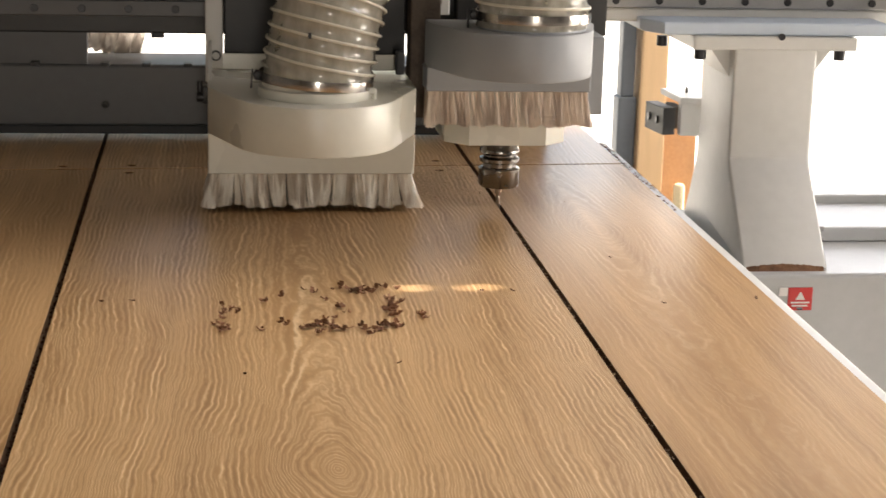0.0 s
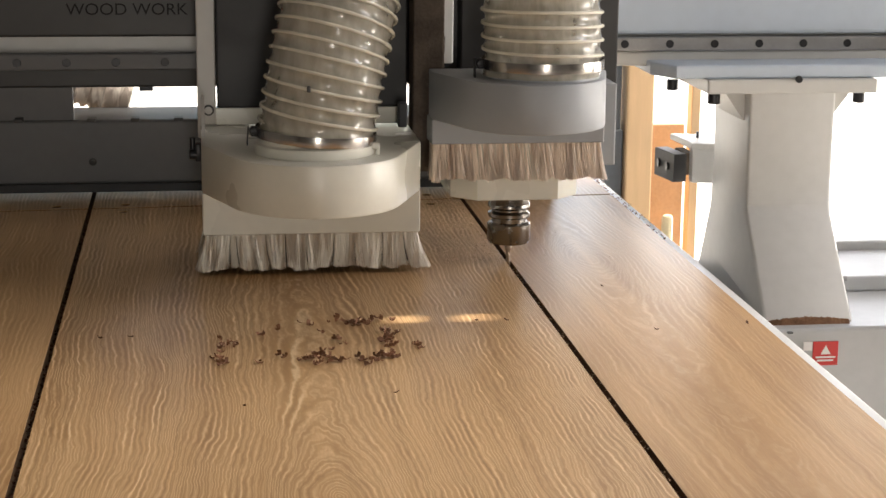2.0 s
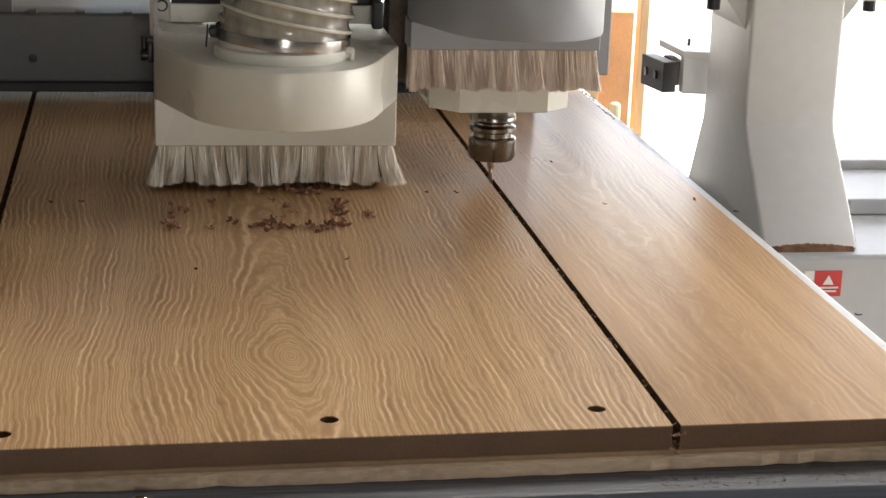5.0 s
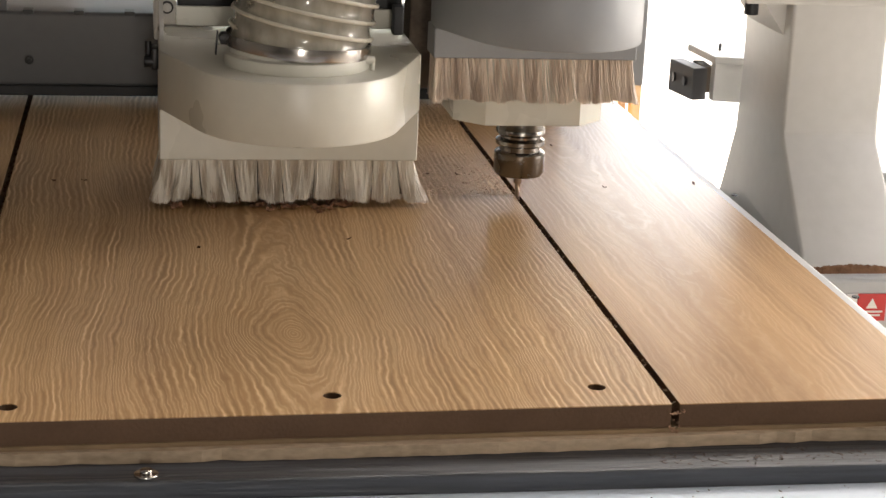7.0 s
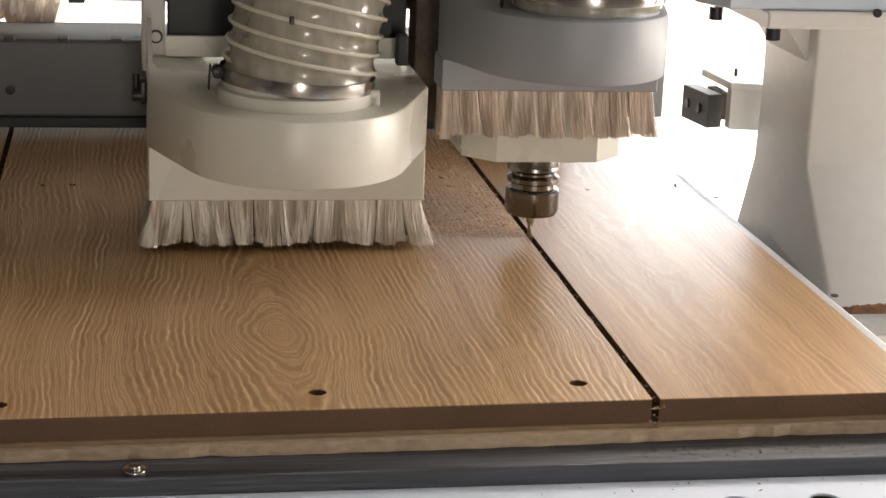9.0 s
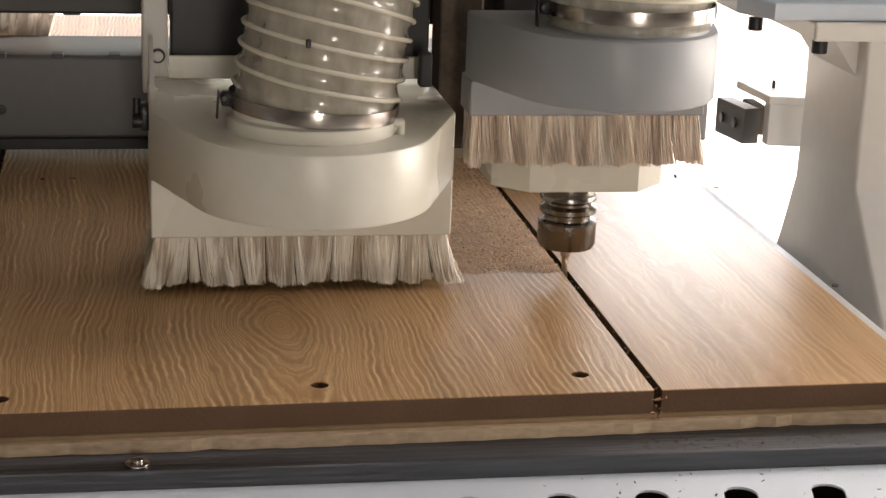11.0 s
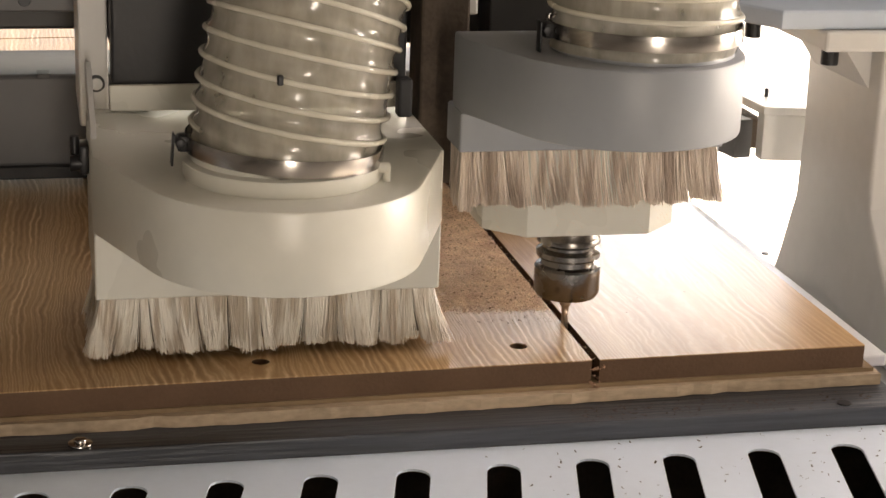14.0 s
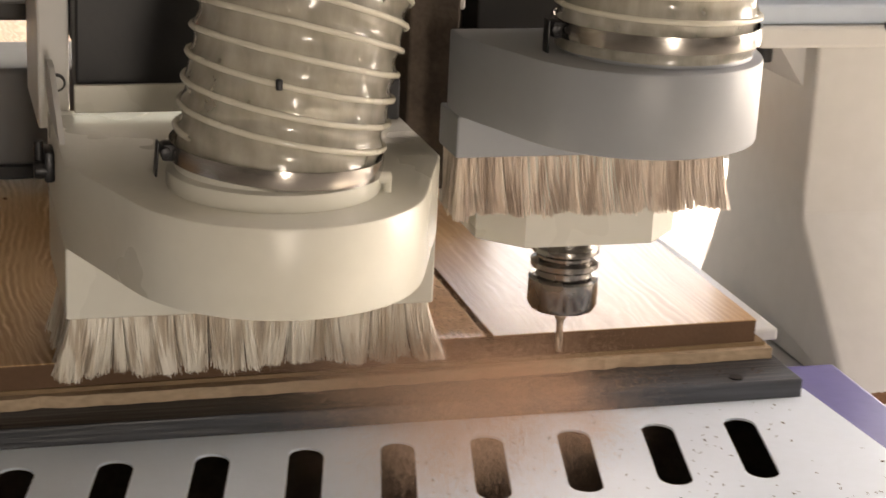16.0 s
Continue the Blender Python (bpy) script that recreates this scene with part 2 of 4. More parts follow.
M = dict(
    hood=mat("hood_paint", (0.67, 0.655, 0.58), 0.30, 0, 0.05, 5, 90, 0.05),
    shoe=mat("shoe_paint", (0.29, 0.305, 0.325), 0.45, 0, 0.05, 5, 90, 0.05),
    frame=mat("machine_grey", (0.63, 0.62, 0.595), 0.42, 0, 0.07, 4, 60, 0.08),
    beam=mat("beam_blue_grey", (0.53, 0.60, 0.69), 0.45, 0, 0.06, 4, 60, 0.08),
    dark=mat("dark_panel", (0.032, 0.031, 0.031), 0.5, 0, 0.15, 5, 70, 0.1),
    carriage=mat("carriage_grey", (0.42, 0.425, 0.43), 0.5, 0, 0.1, 4, 60, 0.08),
    lower=mat("grey_panel", (0.115, 0.115, 0.118), 0.5, 0, 0.1, 5, 70, 0.1),
    black=mat("black_rubber", (0.018, 0.018, 0.02), 0.55, 0, 0.2, 20, 200, 0.1),
    steel=mat("rail_steel", (0.33, 0.325, 0.32), 0.38, 0.7, 0.12, 20, 200, 0.05),
    chrome=mat("band_steel", (0.47, 0.44, 0.41), 0.2, 1.0, 0.08, 15, 300, 0.03),
    tool=mat("tool_steel", (0.23, 0.215, 0.20), 0.26, 1.0, 0.06, 40, 300, 0.05),
    bolt=mat("black_bolt", (0.03, 0.03, 0.032), 0.4, 0.6, 0.2, 60, 300, 0.05),
    cutter=mat("carbide_bit", (0.45, 0.36, 0.28), 0.35, 0.8, 0.2, 60, 300, 0.1),
    bristle=bristle_mat("white_bristle", (0.97, 0.93, 0.85), (0.66, 0.58, 0.48)),
    bristle_tan=bristle_mat("tan_bristle", (0.90, 0.80, 0.70), (0.56, 0.46, 0.38)),
    wire=mat("hose_wire", (0.62, 0.59, 0.50), 0.25, 0, 0.08, 20, 200, 0.02),
    pvc=clear_pvc("hose_pvc"),
    mdf=mat("mdf_core", (0.14, 0.086, 0.055), 0.85, 0, 0.15, 12, 350, 0.25, shine=0.1),
    cream=mat("spoil_board", (0.46, 0.355, 0.25), 0.75, 0, 0.5, 5, 250, 0.3, (0.4, 1, 1), shine=0.1),
    strip=mat("dark_bed_strip", (0.050, 0.054, 0.064), 0.42, 0, 0.85, 40, 220, 0.5, (0.05, 1, 1)),
    tan=mat("stained_sheet", (0.25, 0.175, 0.105), 0.8, 0, 0.4, 10, 200, 0.2, (0.3, 1, 1), shine=0.1),
    white=mat("white_slotted_plate", (0.74, 0.82, 0.93), 0.4, 0, 0.04, 6, 140, 0.05),
    purple=mat("violet_bed_paint", (0.14, 0.13, 0.36), 0.4, 0, 0.12, 8, 100, 0.05),
    edge=mat("pale_edge_strip", (0.62, 0.63, 0.64), 0.4, 0, 0.08, 10, 150, 0.08),
    debris=mat("dark_shavings", (0.11, 0.055, 0.035), 0.8, 0, 0.4, 60, 400, 0.2, shine=0.1),
    plume=mat("airborne_dust", (0.74, 0.52, 0.38), 0.9, 0, 0.2, 60, 400, shine=0.1),
    crumb=mat("sawdust_crumb", (0.38, 0.23, 0.15), 0.8, 0, 0.4, 90, 400, 0.2, shine=0.1),
    chip=mat("brown_shavings", (0.28, 0.15, 0.095), 0.75, 0, 0.45, 90, 400, 0.2, shine=0.1),
    dust=mat("sawdust", (0.93, 0.64, 0.47), 0.9, 0, 0.25, 60, 400, 0.2, shine=0.1),
    red=mat("red_label", (0.55, 0.03, 0.03), 0.4, 0, 0.06, 20, 200),
    ink=mat("white_print", (0.75, 0.72, 0.7), 0.5, 0, 0.05, 20, 200),
    dusty=mat("dark_dusty_brown", (0.085, 0.066, 0.052), 0.9, 0, 0.35, 30, 250, 0.3, shine=0.1),
    # Dark tone painted for the shade in the slits between tufts.
    slit_shade=mat("bristle_slit_shade", (0.17, 0.14, 0.11), 0.8, 0, 0.3, 60, 500, 0.2, shine=0.1),
    letter=mat("letter_black", (0.006, 0.006, 0.006), 0.6, 0, 0.2, 20, 200, shine=0.2),
    grit=mat("grey_brown_grit", (0.13, 0.11, 0.10), 0.9, 0, 0.4, 60, 400, 0.2, shine=0.1),
    rust=mat("brown_dust", (0.22, 0.12, 0.07), 0.9, 0, 0.4, 40, 300, 0.4, shine=0.1),
    concrete=mat("concrete", (0.30, 0.28, 0.25), 0.85, 0, 0.2, 1.2, 30, 0.3),
    yard=mat("sunlit_yard", (0.58, 0.55, 0.48), 0.9, 0, 0.12, 0.6, 14, 0.3),
    post=mat("pale_timber", (0.60, 0.40, 0.22), 0.7, 0, 0.15, 6, 90, 0.2, (1, 1, 0.1)),
    board=mat("brown_fibreboard", (0.36, 0.22, 0.12), 0.8, 0, 0.2, 6, 120, 0.25),
    post_dark=mat("grey_steel_post", (0.10, 0.11, 0.12), 0.5, 0, 0.15, 6, 90, 0.1),
    yellow=mat("yellow_sack", (0.80, 0.66, 0.40), 0.7, 0, 0.15, 20, 150, 0.3),
    wall=mat("hall_wall", (0.172, 0.164, 0.156), 0.8, 0, 0.12, 1.5, 40, 0.2),
    oak_a=oak_laminate("oak_laminate_a", (0.0, 0.0, 0.0), 1.0, (-0.262, 0.165), 1.0),
    oak_b=oak_laminate("oak_laminate_b", (3.7, 1.3, 0.0), 1.0, (0.10, 0.95), 0.32),
    oak_c=oak_laminate("oak_laminate_c", (7.1, 4.6, 0.0), 1.0, (-0.75, 0.4), 0.6),
)


# ---- mesh helpers ----
def finish(name, bm, material, smooth=False):
    mesh = bpy.data.meshes.new(name)
    bm.normal_update()
    bm.to_mesh(mesh)
    bm.free()
    mesh.materials.append(material)
    if smooth:
        for f in mesh.polygons:
            f.use_smooth = True
    return mesh


def part(name, bm, material, parent=None, label="", smooth=False):
    """One mesh object under a thing or under a part."""
    ob = new(name, finish(name, bm, material, smooth))
    ob.parent = parent
    if label:
        tagged(ob, label)
    return ob


def shade(ob, angle=40):
    """Smooth shading that keeps edges sharper than the angle."""
    me = ob.data
    me.polygons.foreach_set("use_smooth", [True] * len(me.polygons))
    bm = bmesh.new()
    bm.from_mesh(me)
    for e in bm.edges:
        if len(e.link_faces) != 2 or e.calc_face_angle(0) > radians(angle):
            e.smooth = False
    bm.to_mesh(me)
    bm.free()
    return ob


def box(bm, lo, hi, bevel=0.0, seg=2):
    """Add a box between two corners, with rounded edges."""
    m = bmesh.new()
    c = [(a + b) / 2 for a, b in zip(lo, hi)]
    s = [abs(b - a) for a, b in zip(lo, hi)]
    bmesh.ops.create_cube(m, size=1, matrix=Matrix.LocRotScale(c, None, s))
    if bevel:
        bmesh.ops.bevel(m, geom=m.edges[:], offset=min(bevel, min(s) * 0.45), segments=seg, profile=0.5, affect="EDGES")
    return add(bm, m)


def add(bm, other, m=None):
    if m is not None:
        other.transform(m)
    mesh = bpy.data.meshes.new("tmp")
    other.to_mesh(mesh)
    other.free()
    bm.from_mesh(mesh)
    bpy.data.meshes.remove(mesh)
    return bm


def cyl(bm, at, r, h, axis="Z", seg=24, bevel=0.0, r2=None):
    """Add a cylinder (or cone) centred at a point along an axis."""
    m = bmesh.new()
    bmesh.ops.create_cone(m, cap_ends=True, segments=seg, radius1=r, radius2=r if r2 is None else r2, depth=h)
    if bevel:
        rim = [e for e in m.edges if abs(e.verts[0].co.z - e.verts[1].co.z) < 1e-6]
        bmesh.ops.bevel(m, geom=rim, offset=bevel, segments=2, profile=0.5, affect="EDGES")
    turn = {"Z": pose(0, 0, 0), "X": pose(0, 0, 0, 0, 90, 0), "Y": pose(0, 0, 0, 90, 0, 0)}[axis]
    return add(bm, m, Matrix.Translation(at) @ turn)


def prism(bm, outline, z0, z1, bevel=0.0, m=None, seg=2):
    """Add an upright prism over an outline."""
    q = bmesh.new()
    low = [q.verts.new((x, y, z0)) for x, y in outline]
    top = [q.verts.new((x, y, z1)) for x, y in outline]
    q.faces.new(low[::-1]), q.faces.new(top)
    k = len(outline)
    for i in range(k):
        q.faces.new((low[i], low[(i + 1) % k], top[(i + 1) % k], top[i]))
    bmesh.ops.recalc_face_normals(q, faces=q.faces[:])
    if bevel:
        rim = [e for e in q.edges if abs(e.verts[0].co.z - e.verts[1].co.z) < 1e-7]
        bmesh.ops.bevel(q, geom=rim, offset=bevel, segments=seg, profile=0.5, affect="EDGES")
    return add(bm, q, m)


def plate(outline, holes, z0, z1):
    """A plate with openings through it."""
    q = bmesh.new()
    for z in (z0, z1):
        loops = []
        for ring in (outline, *holes):
            v = [q.verts.new((x, y, z)) for x, y in ring]
            loops += [q.edges.new((v[i], v[(i + 1) % len(v)])) for i in range(len(v))]
        bmesh.ops.triangle_fill(q, use_beauty=True, use_dissolve=False, edges=loops)
    q.verts.ensure_lookup_table()
    total = sum(len(r) for r in (outline, *holes))
    start = 0
    for ring in (outline, *holes):
        k = len(ring)
        for i in range(k):
            a, b = start + i, start + (i + 1) % k
            q.faces.new((q.verts[a], q.verts[b], q.verts[total + b], q.verts[total + a]))
        start += k
    bmesh.ops.recalc_face_normals(q, faces=q.faces[:])
    return q


def ring(x, y, r, k=20):
    return [(x + r * math.cos(i * math.tau / k), y + r * math.sin(i * math.tau / k)) for i in range(k)]


def lathe(profile, k=40):
    """A turned body from (radius, height) pairs."""
    q = bmesh.new()
    rows = [[q.verts.new((r * math.cos(i * math.tau / k), r * math.sin(i * math.tau / k), z)) for i in range(k)] for r, z in profile]
    for a, b in zip(rows, rows[1:]):
        for i in range(k):
            q.faces.new((a[i], a[(i + 1) % k], b[(i + 1) % k], b[i]))
    q.faces.new(rows[0][::-1]), q.faces.new(rows[-1])
    bmesh.ops.recalc_face_normals(q, faces=q.faces[:])
    return q


def thing(name, label, category, group="", kind=""):
    return tagged(new(name), label, category, group, kind)


# ---- the added hall and the yard ----
def build_hall():
    bm = bmesh.new()
    box(bm, (-60, -60, FLOOR - 0.2), (60, 90, FLOOR))
    tagged(part("ground", bm, M["yard"]), "pale concrete yard in full sun", "ground", kind="structure")
    bm = bmesh.new()
    box(bm, (-5, -6, FLOOR), (6, 3.3, FLOOR + 0.004))
    tagged(part("floor", bm, M["concrete"]), "grey concrete floor of the workshop", "floor", kind="structure")
    top = 2.6
    # Unseen walls added round the machine; their openings limit light and reflections.
    for name, lo, hi in (("wall_west", (-5.15, -6, FLOOR), (-5, 3.3, top)), ("wall_south_1", (-5, -6.15, FLOOR), (-0.52, -6, top)),
                         ("wall_south_2", (0.02, -6.15, FLOOR), (6, -6, top)), ("wall_south_3", (-0.52, -6.15, 1.35), (0.02, -6, top)),
                         ("wall_east_1", (6, -6, FLOOR), (6.15, -0.9, top)), ("wall_east_2", (6, 1.5, FLOOR), (6.15, 3.3, top)),
                         ("wall_east_3", (6, -0.9, 1.3), (6.15, 1.5, top)),
                         ("wall_north_1", (-5, 3.3, 0.5), (0.50, 3.42, top)), ("wall_north_2", (0.50, 3.3, 1.5), (6, 3.42, top)),
                         ("wall_north_3", (-5, 3.3, FLOOR), (-2.6, 3.42, 0.5))):
        bm = bmesh.new()
        box(bm, lo, hi)
        tagged(part(name, bm, M["wall"]), "unseen grey wall added to shape the light", "wall", kind="structure")
    # Unseen ceiling added to hold back sky and sun except through its openings.
    bm = bmesh.new()
    ya, yb = 1.406, 1.424
    for lo, hi in (((-5.2, -6.2), (6.2, -0.7)), ((-5.2, -0.7), (0.05, 3.5)), ((0.05, -0.7), (1.65, 1.45)), ((0.05, 2.65), (1.65, 3.5)),
                   ((1.65, -0.7), (1.727, 3.5)), ((1.847, -0.7), (2.8, 3.5)), ((2.8, 1.7), (6.2, 3.5)), ((5.2, -0.7), (6.2, 1.7)),
                   ((1.727, -0.7), (1.847, ya)), ((1.727, yb), (1.847, 3.5)), ((1.775, ya), (1.797, yb))):
        box(bm, (*lo, top), (*hi, top + 0.02))
    tagged(part("ceiling", bm, M["wall"]), "unseen grey ceiling added to shape the light, with openings and a narrow sun gap", "ceiling", kind="structure")
    # Unseen opaque sheet added over the opening to keep direct sun out.
    bm = bmesh.new()
    box(bm, (0.0, 1.4, top + 0.022), (1.7, 2.7, top + 0.03))
    tagged(part("roof_sheet", bm, M["ink"]), "unseen opaque white sheet added to block the sun above the roof opening", "roof sheet", kind="structure")
    # Timber and boards standing in the open back of the hall.
    bm = bmesh.new()
    box(bm, (0.575, 2.97, FLOOR), (0.618, 3.03, -0.165), 0.004)
    box(bm, (0.580, 2.975, -0.165), (0.612, 3.025, 2.6), 0.004)
    tagged(part("steel_post", bm, M["post_dark"]), "dark grey steel post at the open back", "post")
    bm = bmesh.new()
    box(bm, (0.621, 2.95, FLOOR), (0.684, 3.05, 2.6), 0.004)
    tagged(part("timber_post", bm, M["post"]), "pale timber post in sunlight", "post")
    bm = bmesh.new()
    box(bm, (0.777, 2.96, FLOOR), (0.799, 3.0, 2.6), 0.003)
    tagged(part("timber_batten", bm, M["post"]), "thin brown timber batten at the open back", "batten")
    bm = bmesh.new()
    box(bm, (0.672, 3.06, FLOOR), (0.79, 3.09, -0.166), 0.003)
    tagged(part("fibreboard_sheet", bm, M["board"]), "brown fibreboard sheet leaning behind the posts", "board")
    bm = bmesh.new()
    prism(bm, [(0.714 + 0.012 * math.cos(a) * (1 + 0.2 * math.sin(3 * a)), 2.9 + 0.02 * math.sin(a)) for a in [i * math.tau / 14 for i in range(14)]],
          FLOOR, -0.355, 0.008)
    tagged(shade(part("yellow_sack", bm, M["yellow"])), "small yellow plastic sack beside the timber post", "sack")


# ---- the bed of the machine ----
def build_bed():
    bed = thing("machine_bed", "router machine bed with dark front strip and violet side", "machine bed")
    bm = bmesh.new()
    # Spoil board with a chipped, wavy front edge.
    pts = [(0.232, 1.75), (-1.3, 1.75)]
    rnd = random.Random(3)
    k = 110
    for i in range(k + 1):
        x = -1.3 + i * (1.53 / k)
        pts.append((x, 0.0216 * x - 0.0085 + 0.0016 * math.sin(9 * x) + rnd.uniform(-0.0010, 0.0008) + (0.0028 if rnd.random() < 0.09 else 0)))
    prism(bm, pts, -0.0302, -0.0215)
    part("spoil_board", bm, M["cream"], bed, "pale spoil board with a chipped front edge")
    bm = bmesh.new()
    prism(bm, [(0.226, 1.75), (-1.3, 1.75), (-1.3, -0.0300), (0.226, 0.0030)], -0.0213, -0.0181)
    part("backing_sheet", bm, M["tan"], bed, "brown stained backing sheet")
    bm = bmesh.new()
    box(bm, (-1.3, -0.046, -0.046), (0.236, 1.75, -0.0306), 0.0015)
    part("front_strip", bm, M["strip"], bed, "scuffed dark grey bed strip")
    bm = bmesh.new()
    box(bm, (-1.3, -0.03, -0.75), (0.236, 1.72, -0.0475), 0.004)
    part("body", bm, M["lower"], bed, "grey bed body")
    bm = bmesh.new()
    box(bm, (0.2365, -0.295, -0.75), (0.300, 0.026, -0.0485), 0.004)
    part("rail_end", bm, M["purple"], bed, "violet painted rail end")
    bm = bmesh.new()
    box(bm, (0.2185, 0.03, -0.0285), (0.2505, 1.62, -0.0185), 0.002)
    part("edge_strip", bm, M["edge"], bed, "pale grey strip along the bed edge")
    bm = bmesh.new()
    cyl(bm, (0.185, -0.036, -0.0302), 0.0052, 0.0014, seg=20)
    part("bolt_hole", bm, M["bolt"], bed, "dark bolt hole")
    for x, y, z in ((-0.378, -0.036, -0.0306), (-0.85, -0.036, -0.0306)):
        bm = bmesh.new()
        cyl(bm, (x, y, z + 0.0009), 0.0085, 0.0018, seg=28, bevel=0.0006)
        cyl(bm, (x, y, z + 0.003), 0.0045, 0.0034, seg=20, bevel=0.001)
        shade(part("washer_bolt", bm, M["chrome"], bed, "steel bolt with washer"))
    for x, y in ((0.212, 0.87), (0.206, 0.36), (0.238, 0.66), (0.236, 0.30)):
        bm = bmesh.new()
        cyl(bm, (x + 0.02, y, -0.0182), 0.0035, 0.0012, seg=12)
        part("edge_screw", bm, M["bolt"], bed)
    # Slotted white front plate.
    z1, z0 = -0.0452, -0.0470
    slots = []
    for i in range(-9, 3):
        x, y = 0.0405 + 0.0642 * i, -0.076
        lx, ly = -0.0245, -0.102
        d = Vector((lx, ly)).normalized()
        nrm = Vector((-d.y, d.x))
        r = 0.0118
        a, b = Vector((x, y)) + d * r, Vector((x + lx, y + ly)) - d * r
        pts = []
        for j in range(9):
            w = math.pi * j / 8
            pts.append(a - d * (r * math.sin(w)) + nrm * (r * math.cos(w)))
        for j in range(9):
            w = math.pi * j / 8
            pts.append(b + d * (r * math.sin(w)) - nrm * (r * math.cos(w)))
        slots.append([(v.x, v.y) for v in pts])
    apron = thing("slotted_apron", "white slotted metal apron along the bed front", "apron")
    q = plate([(-1.3, -0.030), (-1.3, -0.30), (0.262, -0.30), (0.2455, -0.030)], slots, z0, z1)
    part("slotted_plate", q, M["white"], apron)
    bm = bmesh.new()
    box(bm, (-1.29, -0.31, -0.75), (0.25, -0.296, -0.0495), 0.002)
    part("front_skirt", bm, M["white"], apron)
    bm = bmesh.new()
    box(bm, (-1.28, -0.294, -0.13), (0.235, -0.036, -0.12))
    box(bm, (-1.28, -0.036, -0.13), (0.235, -0.031, -0.0495))
    part("inner_tray", bm, M["dusty"], apron, "dark tray below the slots")
    # Legs of the bed down to the floor.
    for x in (-1.2, 0.15):
        for y in (0.05, 1.6):
            bm = bmesh.new()
            box(bm, (x, y, FLOOR), (x + 0.1, y + 0.1, -0.74), 0.004)
            part("leg", bm, M["purple"], bed)


# ---- the oak panels ----
def board_front(x):
    return 0.0216 * x


def oak_panel(x0, x1, y0a, y0b, y1a, y1b, holes, oak, label):
    """A laminated panel: front from (x0, y0a) to (x1, y0b), back likewise."""
    p = thing("oak_panel", label, "panel", "cut oak panels on the bed")
    outline = [(x0, y0a), (x1, y0b), (x1, y1b), (x0, y1a)]
    rings = [ring(x, y, 0.0068) for x, y in holes]
    part("core", plate(outline, rings, -0.0180, -0.0008), M["mdf"], p, "brown fibreboard core")
    part("laminate", plate(outline, rings, -0.0008, 0.0), oak, p, "oak grain laminate face")
    return p


def build_panels():
    f, g = board_front, 0.0031
    cross = lambda x: 1.340 + 0.06 * x
    xl = -0.5145
    oak_panel(xl + g, -g, f(xl), f(0), cross(xl) - 0.003, cross(0) - 0.003,
              [(-0.472, 0.0165), (-0.2465, 0.0285), (-0.0502, 0.0365), (-0.4695, 1.285), (-0.049, 1.305)], M["oak_a"], "wide oak laminate panel with drilled holes along its ends")
    oak_panel(g, 0.2175, f(0), f(0.2175), cross(0) - 0.003, cross(0.2175) - 0.003, [], M["oak_b"], "narrow oak laminate offcut along the bed edge")
    oak_panel(-1.25, xl - g, f(-1.25), f(xl), cross(-1.25) - 0.003, cross(xl) - 0.003, [(-0.56, 0.012), (-0.80, 0.01)], M["oak_c"], "oak laminate panel beside the long cut")
    oak_panel(xl + g, -g, cross(xl) + 0.003, cross(0) + 0.003, 1.70, 1.70, [(-0.468, 1.334), (-0.046, 1.372)], M["oak_a"], "oak laminate panel past the cross cut")
    oak_panel(g, 0.2175, cross(0) + 0.003, cross(0.2175) + 0.003, 1.70, 1.70, [], M["oak_b"], "oak laminate offcut past the cross cut")
    oak_panel(-1.25, xl - g, cross(-1.25) + 0.003, cross(xl) + 0.003, 1.70, 1.70, [(-0.56, 1.327)], M["oak_c"], "oak laminate panel past the cross cut")


def flake(bm, at, size, rnd, curl=1.0, tip=0.5):
    """One curled shaving: a short bent strip with thickness."""
    k, w, th = 5, size * rnd.uniform(0.25, 0.5), size * 0.06
    arc = rnd.uniform(1.5, 4.5) * curl
    m = Matrix.Translation(at) @ Euler((rnd.uniform(-tip, tip), rnd.uniform(-tip, tip), rnd.uniform(0, 6.28))).to_matrix().to_4x4()
    r = size / max(arc, 0.3)
    rows = []
    for i in range(k):
        a = arc * (i / (k - 1) - 0.5)
        x, z = r * math.sin(a), r * (1 - math.cos(a))
        rows.append([bm.verts.new(m @ Vector(c)) for c in ((x, -w / 2, z), (x, w / 2, z), (x, w / 2, z + th), (x, -w / 2, z + th))])
    for a, b in zip(rows, rows[1:]):
        for i in range(4):
            bm.faces.new((a[i], a[(i + 1) % 4], b[(i + 1) % 4], b[i]))
    bm.faces.new(rows[0]), bm.faces.new(rows[-1][::-1])


